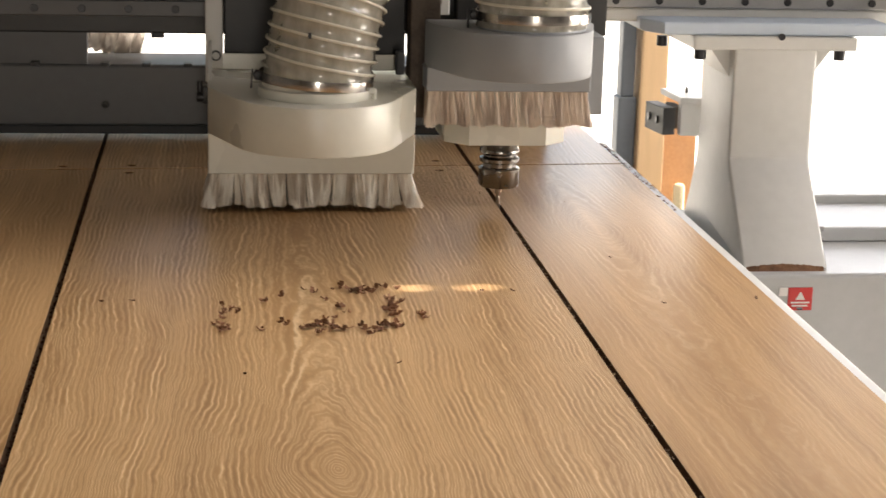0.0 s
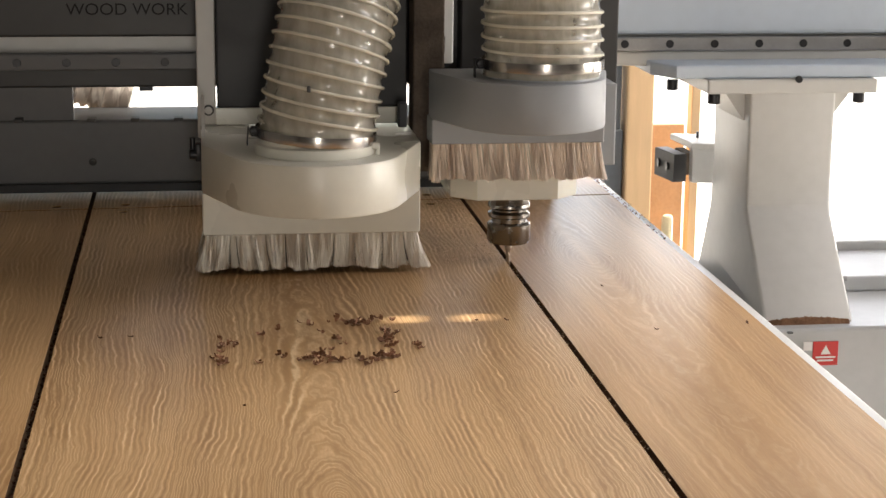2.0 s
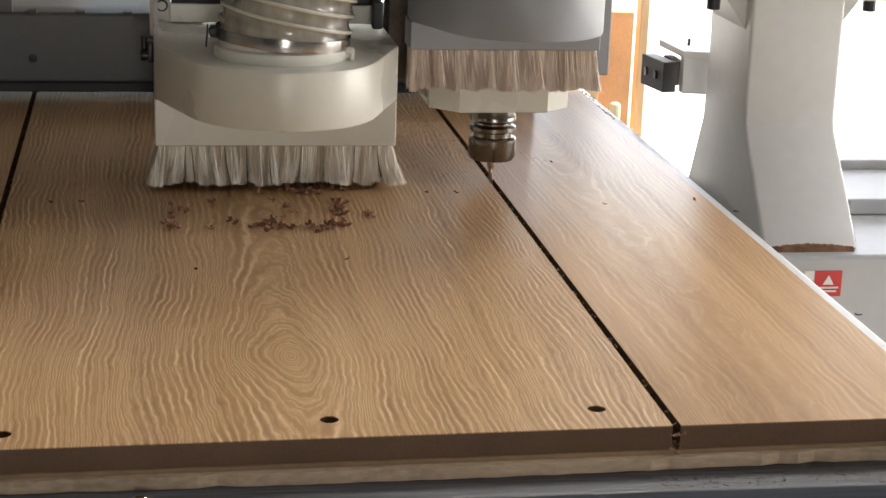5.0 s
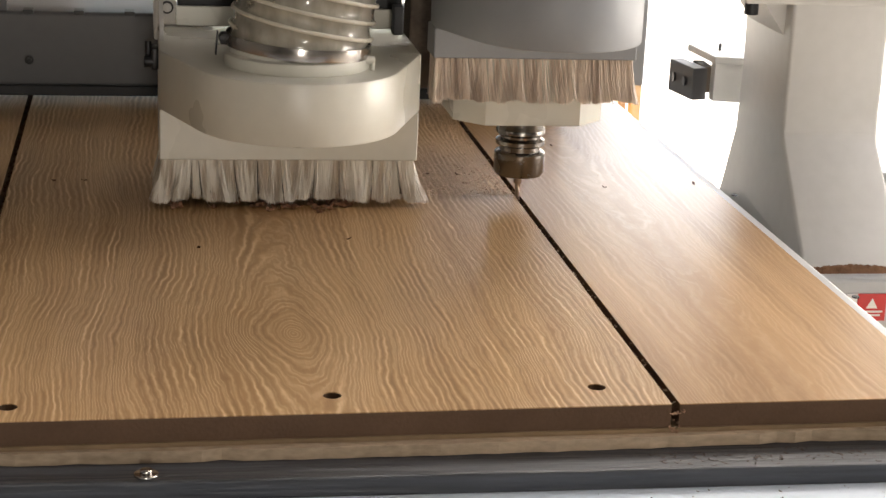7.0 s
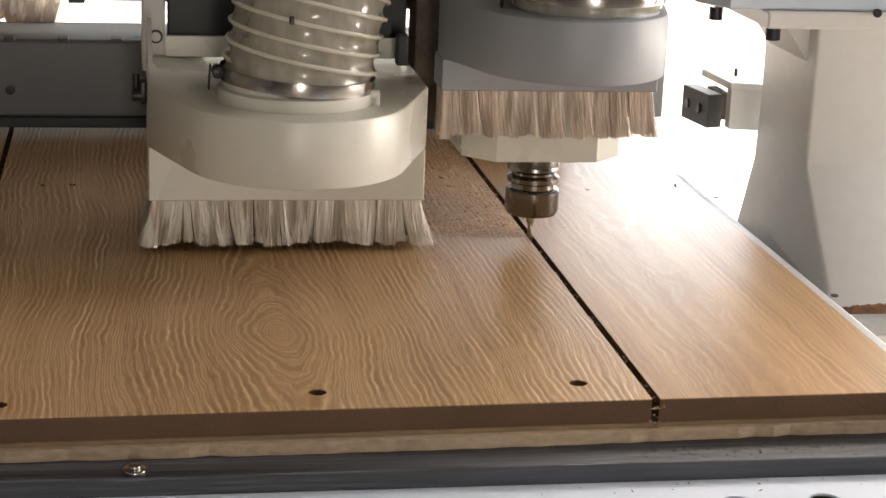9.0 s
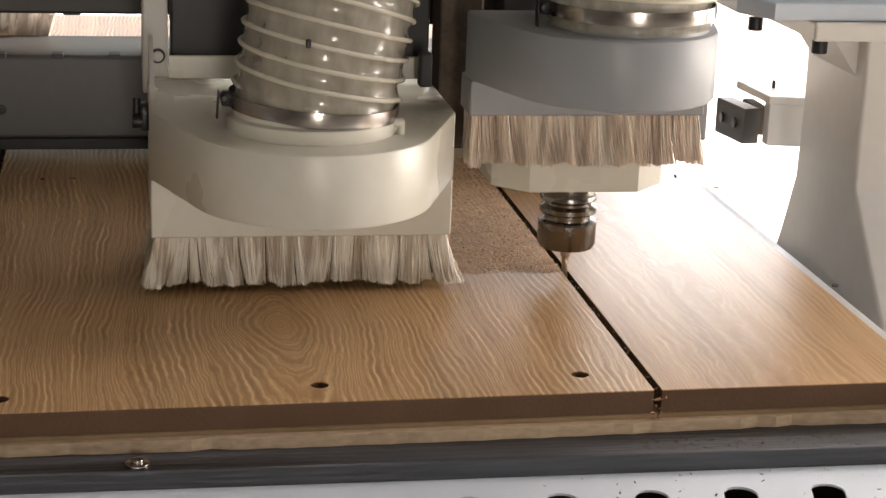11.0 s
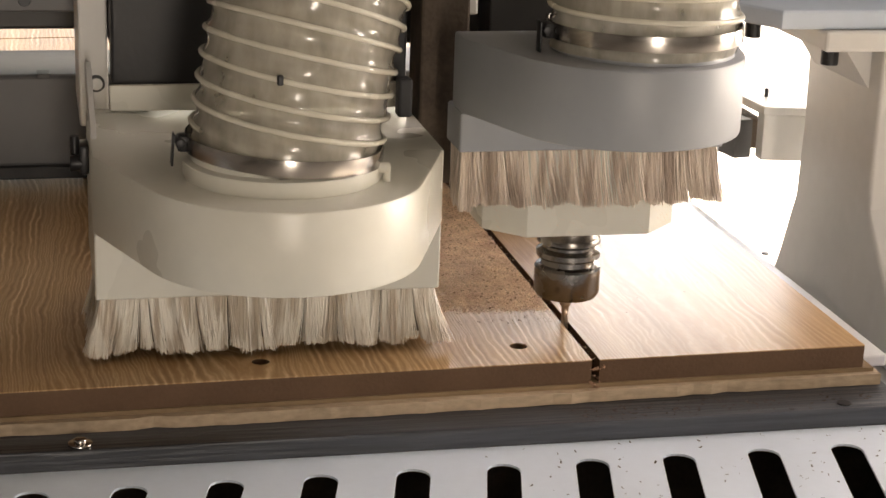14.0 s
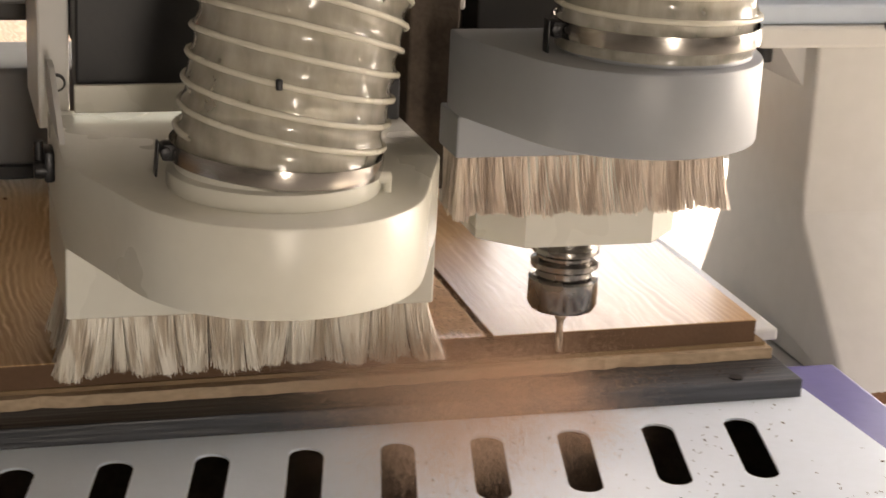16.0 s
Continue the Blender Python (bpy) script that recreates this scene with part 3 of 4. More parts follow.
def build_shavings():
    rnd = random.Random(11)
    spots = []
    for (xa, ya), (xb, yb), k, spread in (((-0.214, 0.672), (-0.176, 0.684), 16, 0.008), ((-0.182, 0.575), (-0.178, 0.635), 16, 0.008),
                                          ((-0.215, 0.535), (-0.180, 0.545), 18, 0.008), ((-0.285, 0.538), (-0.235, 0.545), 13, 0.009),
                                          ((-0.352, 0.50), (-0.347, 0.63), 9, 0.006), ((-0.33, 0.60), (-0.345, 0.61), 4, 0.006),
                                          ((-0.32, 0.53), (-0.25, 0.55), 4, 0.01), ((-0.31, 0.64), (-0.22, 0.69), 8, 0.015),
                                          ((-0.27, 0.56), (-0.22, 0.61), 6, 0.02), ((-0.149, 0.60), (-0.150, 0.57), 3, 0.005)):
        for _ in range(k):
            a = rnd.random()
            spots.append((xa + (xb - xa) * a + rnd.gauss(0, spread * 0.5), ya + (yb - ya) * a + rnd.gauss(0, spread)))
    bm = bmesh.new()
    for x, y in spots:
        for _ in range(rnd.choice((1, 2, 3))):
            flake(bm, (x + rnd.gauss(0, 0.002), y + rnd.gauss(0, 0.002), rnd.uniform(0.0005, 0.0025)), rnd.uniform(0.005, 0.011), rnd)
    tagged(part("wood_shavings", bm, M["chip"]), "curled brown wood shavings lying on the oak panel", "shavings", kind="stuff")
    bm = bmesh.new()
    for x, y in ((-0.0803, 0.674), (-0.0483, 0.673), (-0.438, 0.643), (-0.469, 0.643), (-0.1906, 0.428), (0.2023, 0.636), (0.085, 0.81), (0.10, 0.62), (-0.33, 0.40)):
        flake(bm, (x, y, 0.0006), 0.006, rnd, 0.4)
    tagged(part("wood_crumbs", bm, M["debris"]), "small dark wood crumbs on the oak panel", "crumbs", kind="stuff")
    bm = bmesh.new()
    for _ in range(900):
        flake(bm, (0.2175 + min(0.03, abs(rnd.gauss(0, 0.012))), rnd.uniform(1.12, 1.60), -0.0178), rnd.uniform(0.002, 0.006), rnd, 0.5)
    tagged(part("edge_dust", bm, M["rust"]), "brown dust heaped on the far end of the edge strip", "dust", kind="stuff")
    # Broken shavings packed in the two long cuts.
    bm = bmesh.new()
    for cx in (0.0, -0.5145):
        for _ in range(700):
            flake(bm, (cx + rnd.uniform(-0.0026, 0.0026), rnd.uniform(0.004, 1.33), -rnd.uniform(0.004, 0.0125)), rnd.uniform(0.002, 0.005), rnd)
    tagged(part("packed_shavings", bm, M["debris"]), "dark shavings packed in the long cuts", "shavings", kind="stuff")
    bm = bmesh.new()
    for _ in range(90):
        flake(bm, (rnd.uniform(-0.0028, 0.0028), rnd.uniform(0.0, 1.0), -rnd.uniform(0.001, 0.005)), rnd.uniform(0.002, 0.004), rnd)
    tagged(part("pale_shavings", bm, M["cream"]), "pale torn fibres along the cut", "fibres", kind="stuff")
    bm = bmesh.new()
    for _ in range(230):
        x, y = rnd.uniform(-0.1, 0.24), rnd.uniform(-0.24, -0.05)
        # None over the slots.
        row = (x - 0.0405 - (y + 0.076) * 0.24) / 0.0642
        if -0.19 < y < -0.068 and abs(row - round(row)) < 0.27:
            continue
        flake(bm, (x, y, -0.0450), rnd.uniform(0.0008, 0.0028), rnd, 0.3)
    for _ in range(24):
        flake(bm, (rnd.gauss(0.06, 0.06), rnd.uniform(-0.043, -0.012), -0.0304), rnd.uniform(0.001, 0.0035), rnd, 0.4)
    for _ in range(110):
        flake(bm, (rnd.uniform(-0.02, 0.215), rnd.uniform(-0.042, -0.014), -0.0305), rnd.uniform(0.0012, 0.0045), rnd, 0.25, 0.15)
    tagged(part("apron_crumbs", bm, M["grit"]), "grey-brown crumbs scattered on the white apron and dark strip", "crumbs", kind="stuff")
    bm = bmesh.new()
    for _ in range(16):
        flake(bm, (rnd.uniform(-0.004, 0.006), -0.003 + rnd.uniform(-0.002, 0.001), -rnd.uniform(0.004, 0.022)), rnd.uniform(0.003, 0.006), rnd)
    tagged(part("torn_fibres", bm, M["crumb"]), "torn fibres hanging at the end of the cut", "fibres", kind="stuff")


# ---- the gantry ----
def build_gantry():
    g = thing("gantry", "grey steel router gantry with guide rail and tapered leg", "gantry")
    bm = bmesh.new()
    box(bm, (-1.5, 0.312, 0.238), (1.3, 0.56, 0.75), 0.006)
    part("beam", bm, M["beam"], g, "pale blue-grey gantry beam")
    bm = bmesh.new()
    box(bm, (-1.5, 0.296, 0.240), (-0.10, 0.3115, 0.75), 0.003)
    cover = part("beam_cover", bm, M["dark"], g, "dark beam cover with red emblem shapes")
    bm = bmesh.new()
    for x, w in ((-0.475, 0.05), (-0.415, 0.018), (-0.395, 0.006)):
        box(bm, (x, 0.2945, 0.300), (x + w, 0.2965, 0.345), 0.0006)
    part("emblem", bm, M["red"], cover)
    # Lettering on the cover, fitted between two ends.
    curve = bpy.data.curves.new("lettering", "FONT")
    curve.body, curve.extrude, curve.size = "WOOD WORK", 0.0004, 0.02
    draft = bpy.data.objects.new("lettering", curve)
    scene.collection.objects.link(draft)
    bpy.context.view_layer.update()
    me = bpy.data.meshes.new_from_object(draft.evaluated_get(bpy.context.evaluated_depsgraph_get()))
    bpy.data.objects.remove(draft)
    xs, ys = [v.co.x for v in me.vertices], [v.co.y for v in me.vertices]
    for v in me.vertices:
        a, b = (v.co.x - min(xs)) / (max(xs) - min(xs)), (v.co.y - min(ys)) / (max(ys) - min(ys))
        v.co = (-0.533 + 0.156 * a, 0.2955 - v.co.z, 0.2685 + 0.0150 * b)
    me.materials.clear()
    me.materials.append(M["letter"])
    words = new("lettering", me)
    words.parent = cover
    tagged(words, "black capital lettering")
    bm = bmesh.new()
    box(bm, (-1.5, 0.309, 0.196), (1.3, 0.56, 0.2155), 0.003)
    part("beam_foot", bm, M["frame"], g)
    bm = bmesh.new()
    box(bm, (-1.5, 0.33, 0.2155), (1.3, 0.56, 0.238), 0.0)
    part("rail_back", bm, M["frame"], g)
    bm = bmesh.new()
    box(bm, (0.19, 0.302, 0.2165), (1.3, 0.3297, 0.2355), 0.002)
    rail = part("guide_rail", bm, M["steel"], g, "steel guide rail")
    bm = bmesh.new()
    box(bm, (-1.5, 0.29, 0.197), (0.18, 0.3085, 0.219), 0.002)
    rail2 = part("guide_rail", bm, M["lower"], g, "dull dark guide rail")
    for r, xs, y, z in ((rail, [0.207 + 0.0625 * i for i in range(18)], 0.302, 0.2265), (rail2, [-0.597 + 0.063 * i for i in range(-8, 10)], 0.29, 0.2075)):
        for x in xs:
            bm = bmesh.new()
            cyl(bm, (x, y - 0.0004, z), 0.0055, 0.003, "Y", 16, 0.0005)
            part("rail_bolt", bm, M["bolt"], r)
    # Head plate and leg.
    bm = bmesh.new()
    prism(bm, [(0.285, 0.31), (0.62, 0.31), (0.62, 0.54), (0.26, 0.54), (0.26, 0.36)], 0.177, 0.1955, 0.003)
    part("head_plate", bm, M["beam"], g)
    leg = bmesh.new()
    side = [(0.305, 0.1765), (0.305, 0.02), (0.304, 0.0), (0.296, -0.012), (0.165, -0.131), (0.165, -0.134), (0.505, -0.134), (0.49, -0.09), (0.475, -0.03), (0.474, 0.05), (0.480, 0.1765)]
    q = bmesh.new()
    verts = []
    for x_of in (0, 1):
        col = []
        for y, z in side:
            spread = 0.0 if z > 0 else 0.008 * min(1, -z / 0.13)
            x = (0.389 - spread * 1.2) if x_of == 0 else (0.512 - spread * 1.2)
            col.append(q.verts.new((x, y, z)))
        verts.append(col)
    q.faces.new(verts[0]), q.faces.new(verts[1][::-1])
    for i in range(len(side)):
        j = (i + 1) % len(side)
        q.faces.new((verts[0][i], verts[1][i], verts[1][j], verts[0][j]))
    bmesh.ops.recalc_face_normals(q, faces=q.faces[:])
    long_edges = [e for e in q.edges if abs(e.verts[0].co.x - e.verts[1].co.x) < 0.02]
    bmesh.ops.bevel(q, geom=long_edges, offset=0.005, segments=3, profile=0.5, affect="EDGES")
    add(leg, q)
    shade(part("leg", leg, M["frame"], g, "tapered grey painted leg"), 30)
    bm = bmesh.new()
    box(bm, (0.328, 0.303, 0.1565), (0.571, 0.50, 0.1765), 0.003)
    # Gussets between plate and leg.
    for s, x in ((-1, 0.389), (1, 0.512)):
        q = bmesh.new()
        tri = [(x, 0.33, 0.157), (x + s * 0.03, 0.33, 0.157), (x, 0.33, 0.115)]
        f = [q.verts.new(v) for v in tri]
        b = [q.verts.new((v[0], 0.46, v[2])) for v in tri]
        q.faces.new(f), q.faces.new(b[::-1])
        for i in range(3):
            q.faces.new((f[i], b[i], b[(i + 1) % 3], f[(i + 1) % 3]))
        bmesh.ops.recalc_face_normals(q, faces=q.faces[:])
        add(bm, q)
    part("leg_flange", bm, M["frame"], g)
    for x, y in ((0.343, 0.325), (0.552, 0.325), (0.322, 0.47), (0.575, 0.47)):
        bm = bmesh.new()
        cyl(bm, (x, y, 0.1485), 0.0085, 0.0155, "Z", 20, 0.001)
        part("flange_bolt", bm, M["bolt"], g)
    bm = bmesh.new()
    cyl(bm, (0.4565, 0.3025, 0.1765), 0.005, 0.004, "Y", 16, 0.0005)
    part("pin", bm, M["bolt"], g)
    # Stop arm behind the leg with its black block.
    bm = bmesh.new()
    prism(bm, [(0.380, 0.56), (0.560, 0.52), (0.560, 0.62), (0.372, 0.66)], 0.036, 0.046, 0.0015)
    prism(bm, [(0.383, 0.565), (0.560, 0.53), (0.560, 0.548), (0.383, 0.583)], -0.016, 0.036, 0.001)
    arm = part("stop_arm", bm, M["frame"], g, "grey bracket arm")
    bm = bmesh.new()
    cyl(bm, (0.402, 0.61, 0.051), 0.0022, 0.010, "Z", 12)
    part("stop_pin", bm, M["bolt"], arm)
    blk = bmesh.new()
    prism(blk, [(0.348, 0.66), (0.360, 0.588), (0.381, 0.592), (0.369, 0.664)], -0.0195, 0.0245, 0.0012)
    block = part("stop_block", blk, M["dark"], g, "black stop block with two bolt holes")
    for y in (0.644, 0.612):
        bm = bmesh.new()
        x = 0.348 + (0.66 - y) * 0.167
        cyl(bm, (x - 0.0006, y, 0.0025), 0.0065, 0.003, "X", 16)
        part("bolt_hole", bm, M["bolt"], block)
    bm = bmesh.new()
    box(bm, (0.379, 0.600, -0.011), (0.394, 0.655, 0.024), 0.001)
    part("stop_spacer", bm, M["dusty"], g, "dusty spacer between block and arm")
    # Side carriage with warning label and brown dust.
    bm = bmesh.new()
    box(bm, (0.345, 0.140, -0.62), (1.0, 0.56, -0.1345), 0.005)
    part("side_carriage", bm, M["carriage"], g, "grey side carriage under the leg")
    bm = bmesh.new()
    box(bm, (0.53, 0.33, -0.134), (1.0, 0.50, -0.112), 0.003)
    box(bm, (0.53, 0.505, -0.134), (1.0, 0.545, -0.10), 0.003)
    part("carriage_step", bm, M["carriage"], g)
    bm = bmesh.new()
    for z in (-0.085, -0.10):
        cyl(bm, (0.519, 0.26, z - 0.012), 0.004, 0.012, "X", 12)
    part("grease_nipple", bm, M["steel"], g)
    bm = bmesh.new()
    rnd = random.Random(5)
    n_a = 40
    q = bmesh.new()
    pts = []
    for i in range(n_a + 1):
        x = 0.384 + 0.112 * i / n_a
        h = 0.0035 + 0.0035 * math.sin(math.pi * i / n_a) + rnd.uniform(-0.0006, 0.0006)
        pts.append([q.verts.new((x, 0.1585, -0.1345)), q.verts.new((x, 0.163, -0.1345 + h * 1.2)), q.verts.new((x, 0.19, -0.1345 + h)), q.verts.new((x, 0.20, -0.1345))])
    for a, b in zip(pts, pts[1:]):
        for j in range(3):
            q.faces.new((a[j], b[j], b[j + 1], a[j + 1]))
    bmesh.ops.recalc_face_normals(q, faces=q.faces[:])
    add(bm, q)
    tagged(part("dust_ridge", bm, M["rust"], g, "brown dust at the foot of the leg"))
    bm = bmesh.new()
    box(bm, (0.4395, 0.1385, -0.186), (0.4745, 0.1405, -0.153), 0.0005)
    sign = part("warning_label", bm, M["red"], g, "red warning label with white triangle")
    bm = bmesh.new()
    q = bmesh.new()
    t = [q.verts.new(v) for v in ((0.450, 0.1380, -0.1705), (0.464, 0.1380, -0.1705), (0.457, 0.1380, -0.158))]
    q.faces.new(t)
    add(bm, q)
    for i, (a, b) in enumerate(((0.4435, 0.4705), (0.4455, 0.468))):
        box(bm, (a, 0.1377, -0.1755 - 0.0045 * i), (b, 0.1383, -0.1733 - 0.0045 * i))
    part("print", bm, M["ink"], sign)
    bm = bmesh.new()
    box(bm, (0.426, 0.1385, -0.165), (0.4385, 0.1403, -0.153), 0.0003)
    part("white_label", bm, M["ink"], g)
    # The leg and all that it bears stand a little proud of the beam.
    pivot = Vector((-0.375, -1.92, 0.472))
    proud = Matrix.Translation(pivot) @ Matrix.Scale(0.968, 4) @ Matrix.Translation(-pivot)
    borne = ("head_plate", "leg", "leg_flange", "flange_bolt", "pin", "stop_arm", "stop_block", "stop_spacer", "side_carriage",
             "carriage_step", "grease_nipple", "dust_ridge", "warning_label", "white_label")
    for ob in g.children:
        if ob.name.split(".")[0] in borne:
            for piece in (ob, *ob.children):
                piece.data.transform(proud)
    # Lower cross beam on the far side, just above the panels.
    bm = bmesh.new()
    box(bm, (-1.5, 0.47, 0.014), (0.15, 0.60, 0.105), 0.004)
    low = part("cross_beam", bm, M["lower"], g, "dark grey lower cross beam")
    bm = bmesh.new()
    box(bm, (-1.5, 0.462, 0.0035), (0.15, 0.474, 0.0155), 0.001)
    part("dust_skirt", bm, M["black"], g, "black rubber skirt")
    for x in (-0.515, -0.78, -0.25):
        bm = bmesh.new()
        cyl(bm, (x, 0.4695, 0.046), 0.0055, 0.004, "Y", 16, 0.0006)
        cyl(bm, (x, 0.466, 0.046), 0.003, 0.006, "Y", 12, 0.0004)
        shade(part("panel_bolt", bm, M["dark"], low))
    bm = bmesh.new()
    box(bm, (-1.5, 0.44, 0.155), (-0.30, 0.50, 0.196), 0.003)
    for x in (-0.52, -0.40, -0.46, -0.62):
        box(bm, (x, 0.45, 0.105), (x + 0.012, 0.47, 0.11), 0.0005)
    part("cable_tray", bm, M["dark"], g, "dark cable tray")
    bm = bmesh.new()
    box(bm, (-1.5, 0.475, 0.104), (-0.54, 0.49, 0.16), 0.001)
    part("end_cover", bm, M["lower"], g)
    # Ribbed cable hose behind the tray.
    bm = bmesh.new()
    prof = [(0.001, 0.0)] + [(0.026 + 0.003 * math.sin(i * 1.9), 0.0042 * i) for i in range(34)] + [(0.001, 0.0042 * 34)]
    add(bm, lathe(prof, 28), pose(-0.600, 0.62, 0.150, 0, 106, 0))
    shade(part("cable_hose", bm, M["bristle_tan"], g, "dusty ribbed cable hose"), 80)
    bm = bmesh.new()
    box(bm, (-0.452, 0.60, 0.128), (-0.432, 0.62, 0.140), 0.001)
    box(bm, (-0.432, 0.605, 0.136), (-0.34, 0.615, 0.140), 0.0005)
    part("sensor_bar", bm, M["black"], g, "small black sensor on a thin bar")
    return g


# ---- the heads on the gantry ----
def bulged(cx, cy, r, x0, x1, y_front, y_back):
    """Outline of a hood: box corners joined by tangents to a round front."""
    pts = [(x1, y_front), (x1, y_back), (x0, y_back), (x0, y_front)]

    def tangent(px, py, sign):
        dx, dy = px - cx, py - cy
        d = math.hypot(dx, dy)
        return math.atan2(dy, dx) + sign * math.acos(r / d)

    a0, a1 = tangent(x0, y_front, 1), tangent(x1, y_front, -1)
    while a1 < a0:
        a1 += math.tau
    k = 26
    return pts + [(cx + r * math.cos(a0 + (a1 - a0) * i / k), cy + r * math.sin(a0 + (a1 - a0) * i / k)) for i in range(k + 1)]


def bristles(bm, path, z_top, length, rnd, gap=0.0056, per=80, thick=0.00055, flare=0.014, lean=0.0055, bias=0.0, loose=0.92):
    """Tufts of fine tapered bristles along straight runs: start, end, outward direction."""
    for (xa, ya), (xb, yb), (ox, oy) in path:
        run = math.hypot(xb - xa, yb - ya)
        tx, ty = (xb - xa) / run, (yb - ya) / run
        tufts = int(run / gap)
        drift = 0.0
        for i in range(tufts):
            a = (i + 0.5) / tufts
            end = max(0.0, abs(a - 0.5) * 2 - 0.86) / 0.14
            drift = 0.75 * drift + rnd.gauss(0, lean * 0.6)
            along = drift + bias + (1 if a > 0.5 else -1) * end * flare * 1.1
            outward = flare * rnd.uniform(0.2, 0.7)
            reach = length * rnd.uniform(0.93, 1.03)
            for _ in range(per):
                s0, d0 = rnd.uniform(-0.5, 0.5) * gap * loose, rnd.random() * 0.007
                x, y = xa + tx * (run * a + s0) - ox * d0, ya + ty * (run * a + s0) - oy * d0
                s1 = along + s0 * rnd.uniform(0.2, 1.5) + rnd.gauss(0, 0.0011)
                o1 = outward * (1 - d0 / 0.009) + rnd.gauss(0, 0.0012)
                bx, by = x + tx * (s1 - s0 * 0.4) + ox * o1, y + ty * (s1 - s0 * 0.4) + oy * o1
                mx, my = x + (bx - x) * 0.4, y + (by - y) * 0.4
                ln = reach * (1 - abs(rnd.gauss(0, 0.025)))
                w = thick * rnd.uniform(0.5, 1.1)
                rows = [[bm.verts.new((px + f * w * math.cos(q), py + f * w * math.sin(q), z_top - h)) for q in (0.3, 2.4, 4.5)]
                        for px, py, h, f in ((x, y, 0, 1), (mx, my, ln * 0.5, 0.9), (bx, by, ln, 0.5))]
                for t, b in zip(rows, rows[1:]):
                    for j in range(3):
                        bm.faces.new((t[j], t[(j + 1) % 3], b[(j + 1) % 3], b[j]))
                bm.faces.new(rows[-1][::-1])


def hose(owner_name, label, base, pts, r, pitch, band_z, tilt):
    """A clear spiral hose along a bent line, with steel band."""
    h = thing(owner_name, label, "hose", "suction hoses")
    line = [Vector(p) for p in pts]

    def spot(s):
        k = len(line) - 1
        i = min(int(s * k), k - 1)
        u = s * k - i
        p0, p1, p2, p3 = (line[max(0, i - 1)], line[i], line[i + 1], line[min(k, i + 2)])
        c = 0.5 * ((2 * p1) + (p2 - p0) * u + (2 * p0 - 5 * p1 + 4 * p2 - p3) * u * u + (3 * p1 - p0 - 3 * p2 + p3) * u ** 3)
        d = 0.5 * ((p2 - p0) + 2 * (2 * p0 - 5 * p1 + 4 * p2 - p3) * u + 3 * (3 * p1 - p0 - 3 * p2 + p3) * u * u)
        return c, d.normalized()

    # Even steps along the curve.
    fine_n = 400
    walked = [0.0]
    for i in range(fine_n):
        walked.append(walked[-1] + (spot((i + 1) / fine_n)[0] - spot(i / fine_n)[0]).length)
    length = walked[-1]
    even = [float(v) for v in np.interp(np.linspace(0, length, 2001), walked, np.linspace(0, 1, fine_n + 1))]

    def at(s):
        """Centre and direction at 0..1 of the hose's length."""
        return spot(even[min(2000, int(s * 2000 + 0.5))])

    turns = length / pitch
    per, seg = 6, 48
    rows_n = int(turns * per)
    bm = bmesh.new()
    rows = []
    for i in range(rows_n + 1):
        c, d = at(i / rows_n)
        u = d.cross(Vector((0, 1, 0))).normalized()
        v = d.cross(u)
        row = []
        for j in range(seg):
            w = j * math.tau / seg
            ph = (i / per + j / seg) % 1.0
            rr = r - 0.0028 * math.sin(math.pi * ph) ** 0.8 + 0.0007 * math.sin(5 * w + i * 0.7)
            row.append(bm.verts.new(c + (u * math.cos(w) + v * math.sin(w)) * rr))
        rows.append(row)
    for a, b in zip(rows, rows[1:]):
        for j in range(seg):
            bm.faces.new((a[j], a[(j + 1) % seg], b[(j + 1) % seg], b[j]))
    part("hose_wall", bm, M["pvc"], h, "clear ribbed hose wall", True)
    bm = bmesh.new()
    k = int(turns * seg)
    prev = None
    first = int(k * (band_z + 0.007 - pts[0][2]) / length)
    for i in range(first, k + 1):
        c, d = at(i / k)
        u = d.cross(Vector((0, 1, 0))).normalized()
        v = d.cross(u)
        w = -(i / seg) * math.tau
        out = u * math.cos(w) + v * math.sin(w)
        ctr = c + out * r
        ringv = [bm.verts.new(ctr + out * (0.0017 * math.cos(q)) + d * (0.0020 * math.sin(q))) for q in [z * math.tau / 6 for z in range(6)]]
        if prev:
            for j in range(6):
                bm.faces.new((prev[j], prev[(j + 1) % 6], ringv[(j + 1) % 6], ringv[j]))
        prev = ringv
    part("spiral_wire", bm, M["wire"], h, "cream spiral rib", True)
    # Steel band round the foot of the hose.
    q = bmesh.new()
    seg, w2, t2 = 56, 0.0055, 0.0012
    loops = []
    for j in range(seg):
        a = j * math.tau / seg
        ca, sa = math.cos(a), math.sin(a)
        loops.append([q.verts.new((ca * (r + 0.0005 + dr), sa * (r + 0.0005 + dr), dz)) for dr, dz in ((0, -w2), (t2, -w2), (t2 + 0.0004, 0), (t2, w2), (0, w2))])
    for j in range(seg):
        a, b = loops[j], loops[(j + 1) % seg]
        for i in range(5):
            q.faces.new((a[i], b[i], b[(i + 1) % 5], a[(i + 1) % 5]))
    bmesh.ops.recalc_face_normals(q, faces=q.faces[:])
    bm = add(bmesh.new(), q, Matrix.Translation((base[0], base[1], band_z)) @ pose(0, 0, 0, *tilt))
    band = shade(part("hose_band", bm, M["chrome"], h, "shiny steel hose band"))
    bm = bmesh.new()
    m = Matrix.Translation((base[0], base[1], band_z)) @ pose(0, 0, 0, *tilt)
    q = bmesh.new()
    box(q, (-r - 0.007, -0.010, -0.006), (-r + 0.001, 0.004, 0.005), 0.002)
    cyl(q, (-r - 0.005, -0.003, 0.0), 0.0035, 0.018, "Y", 14, 0.001)
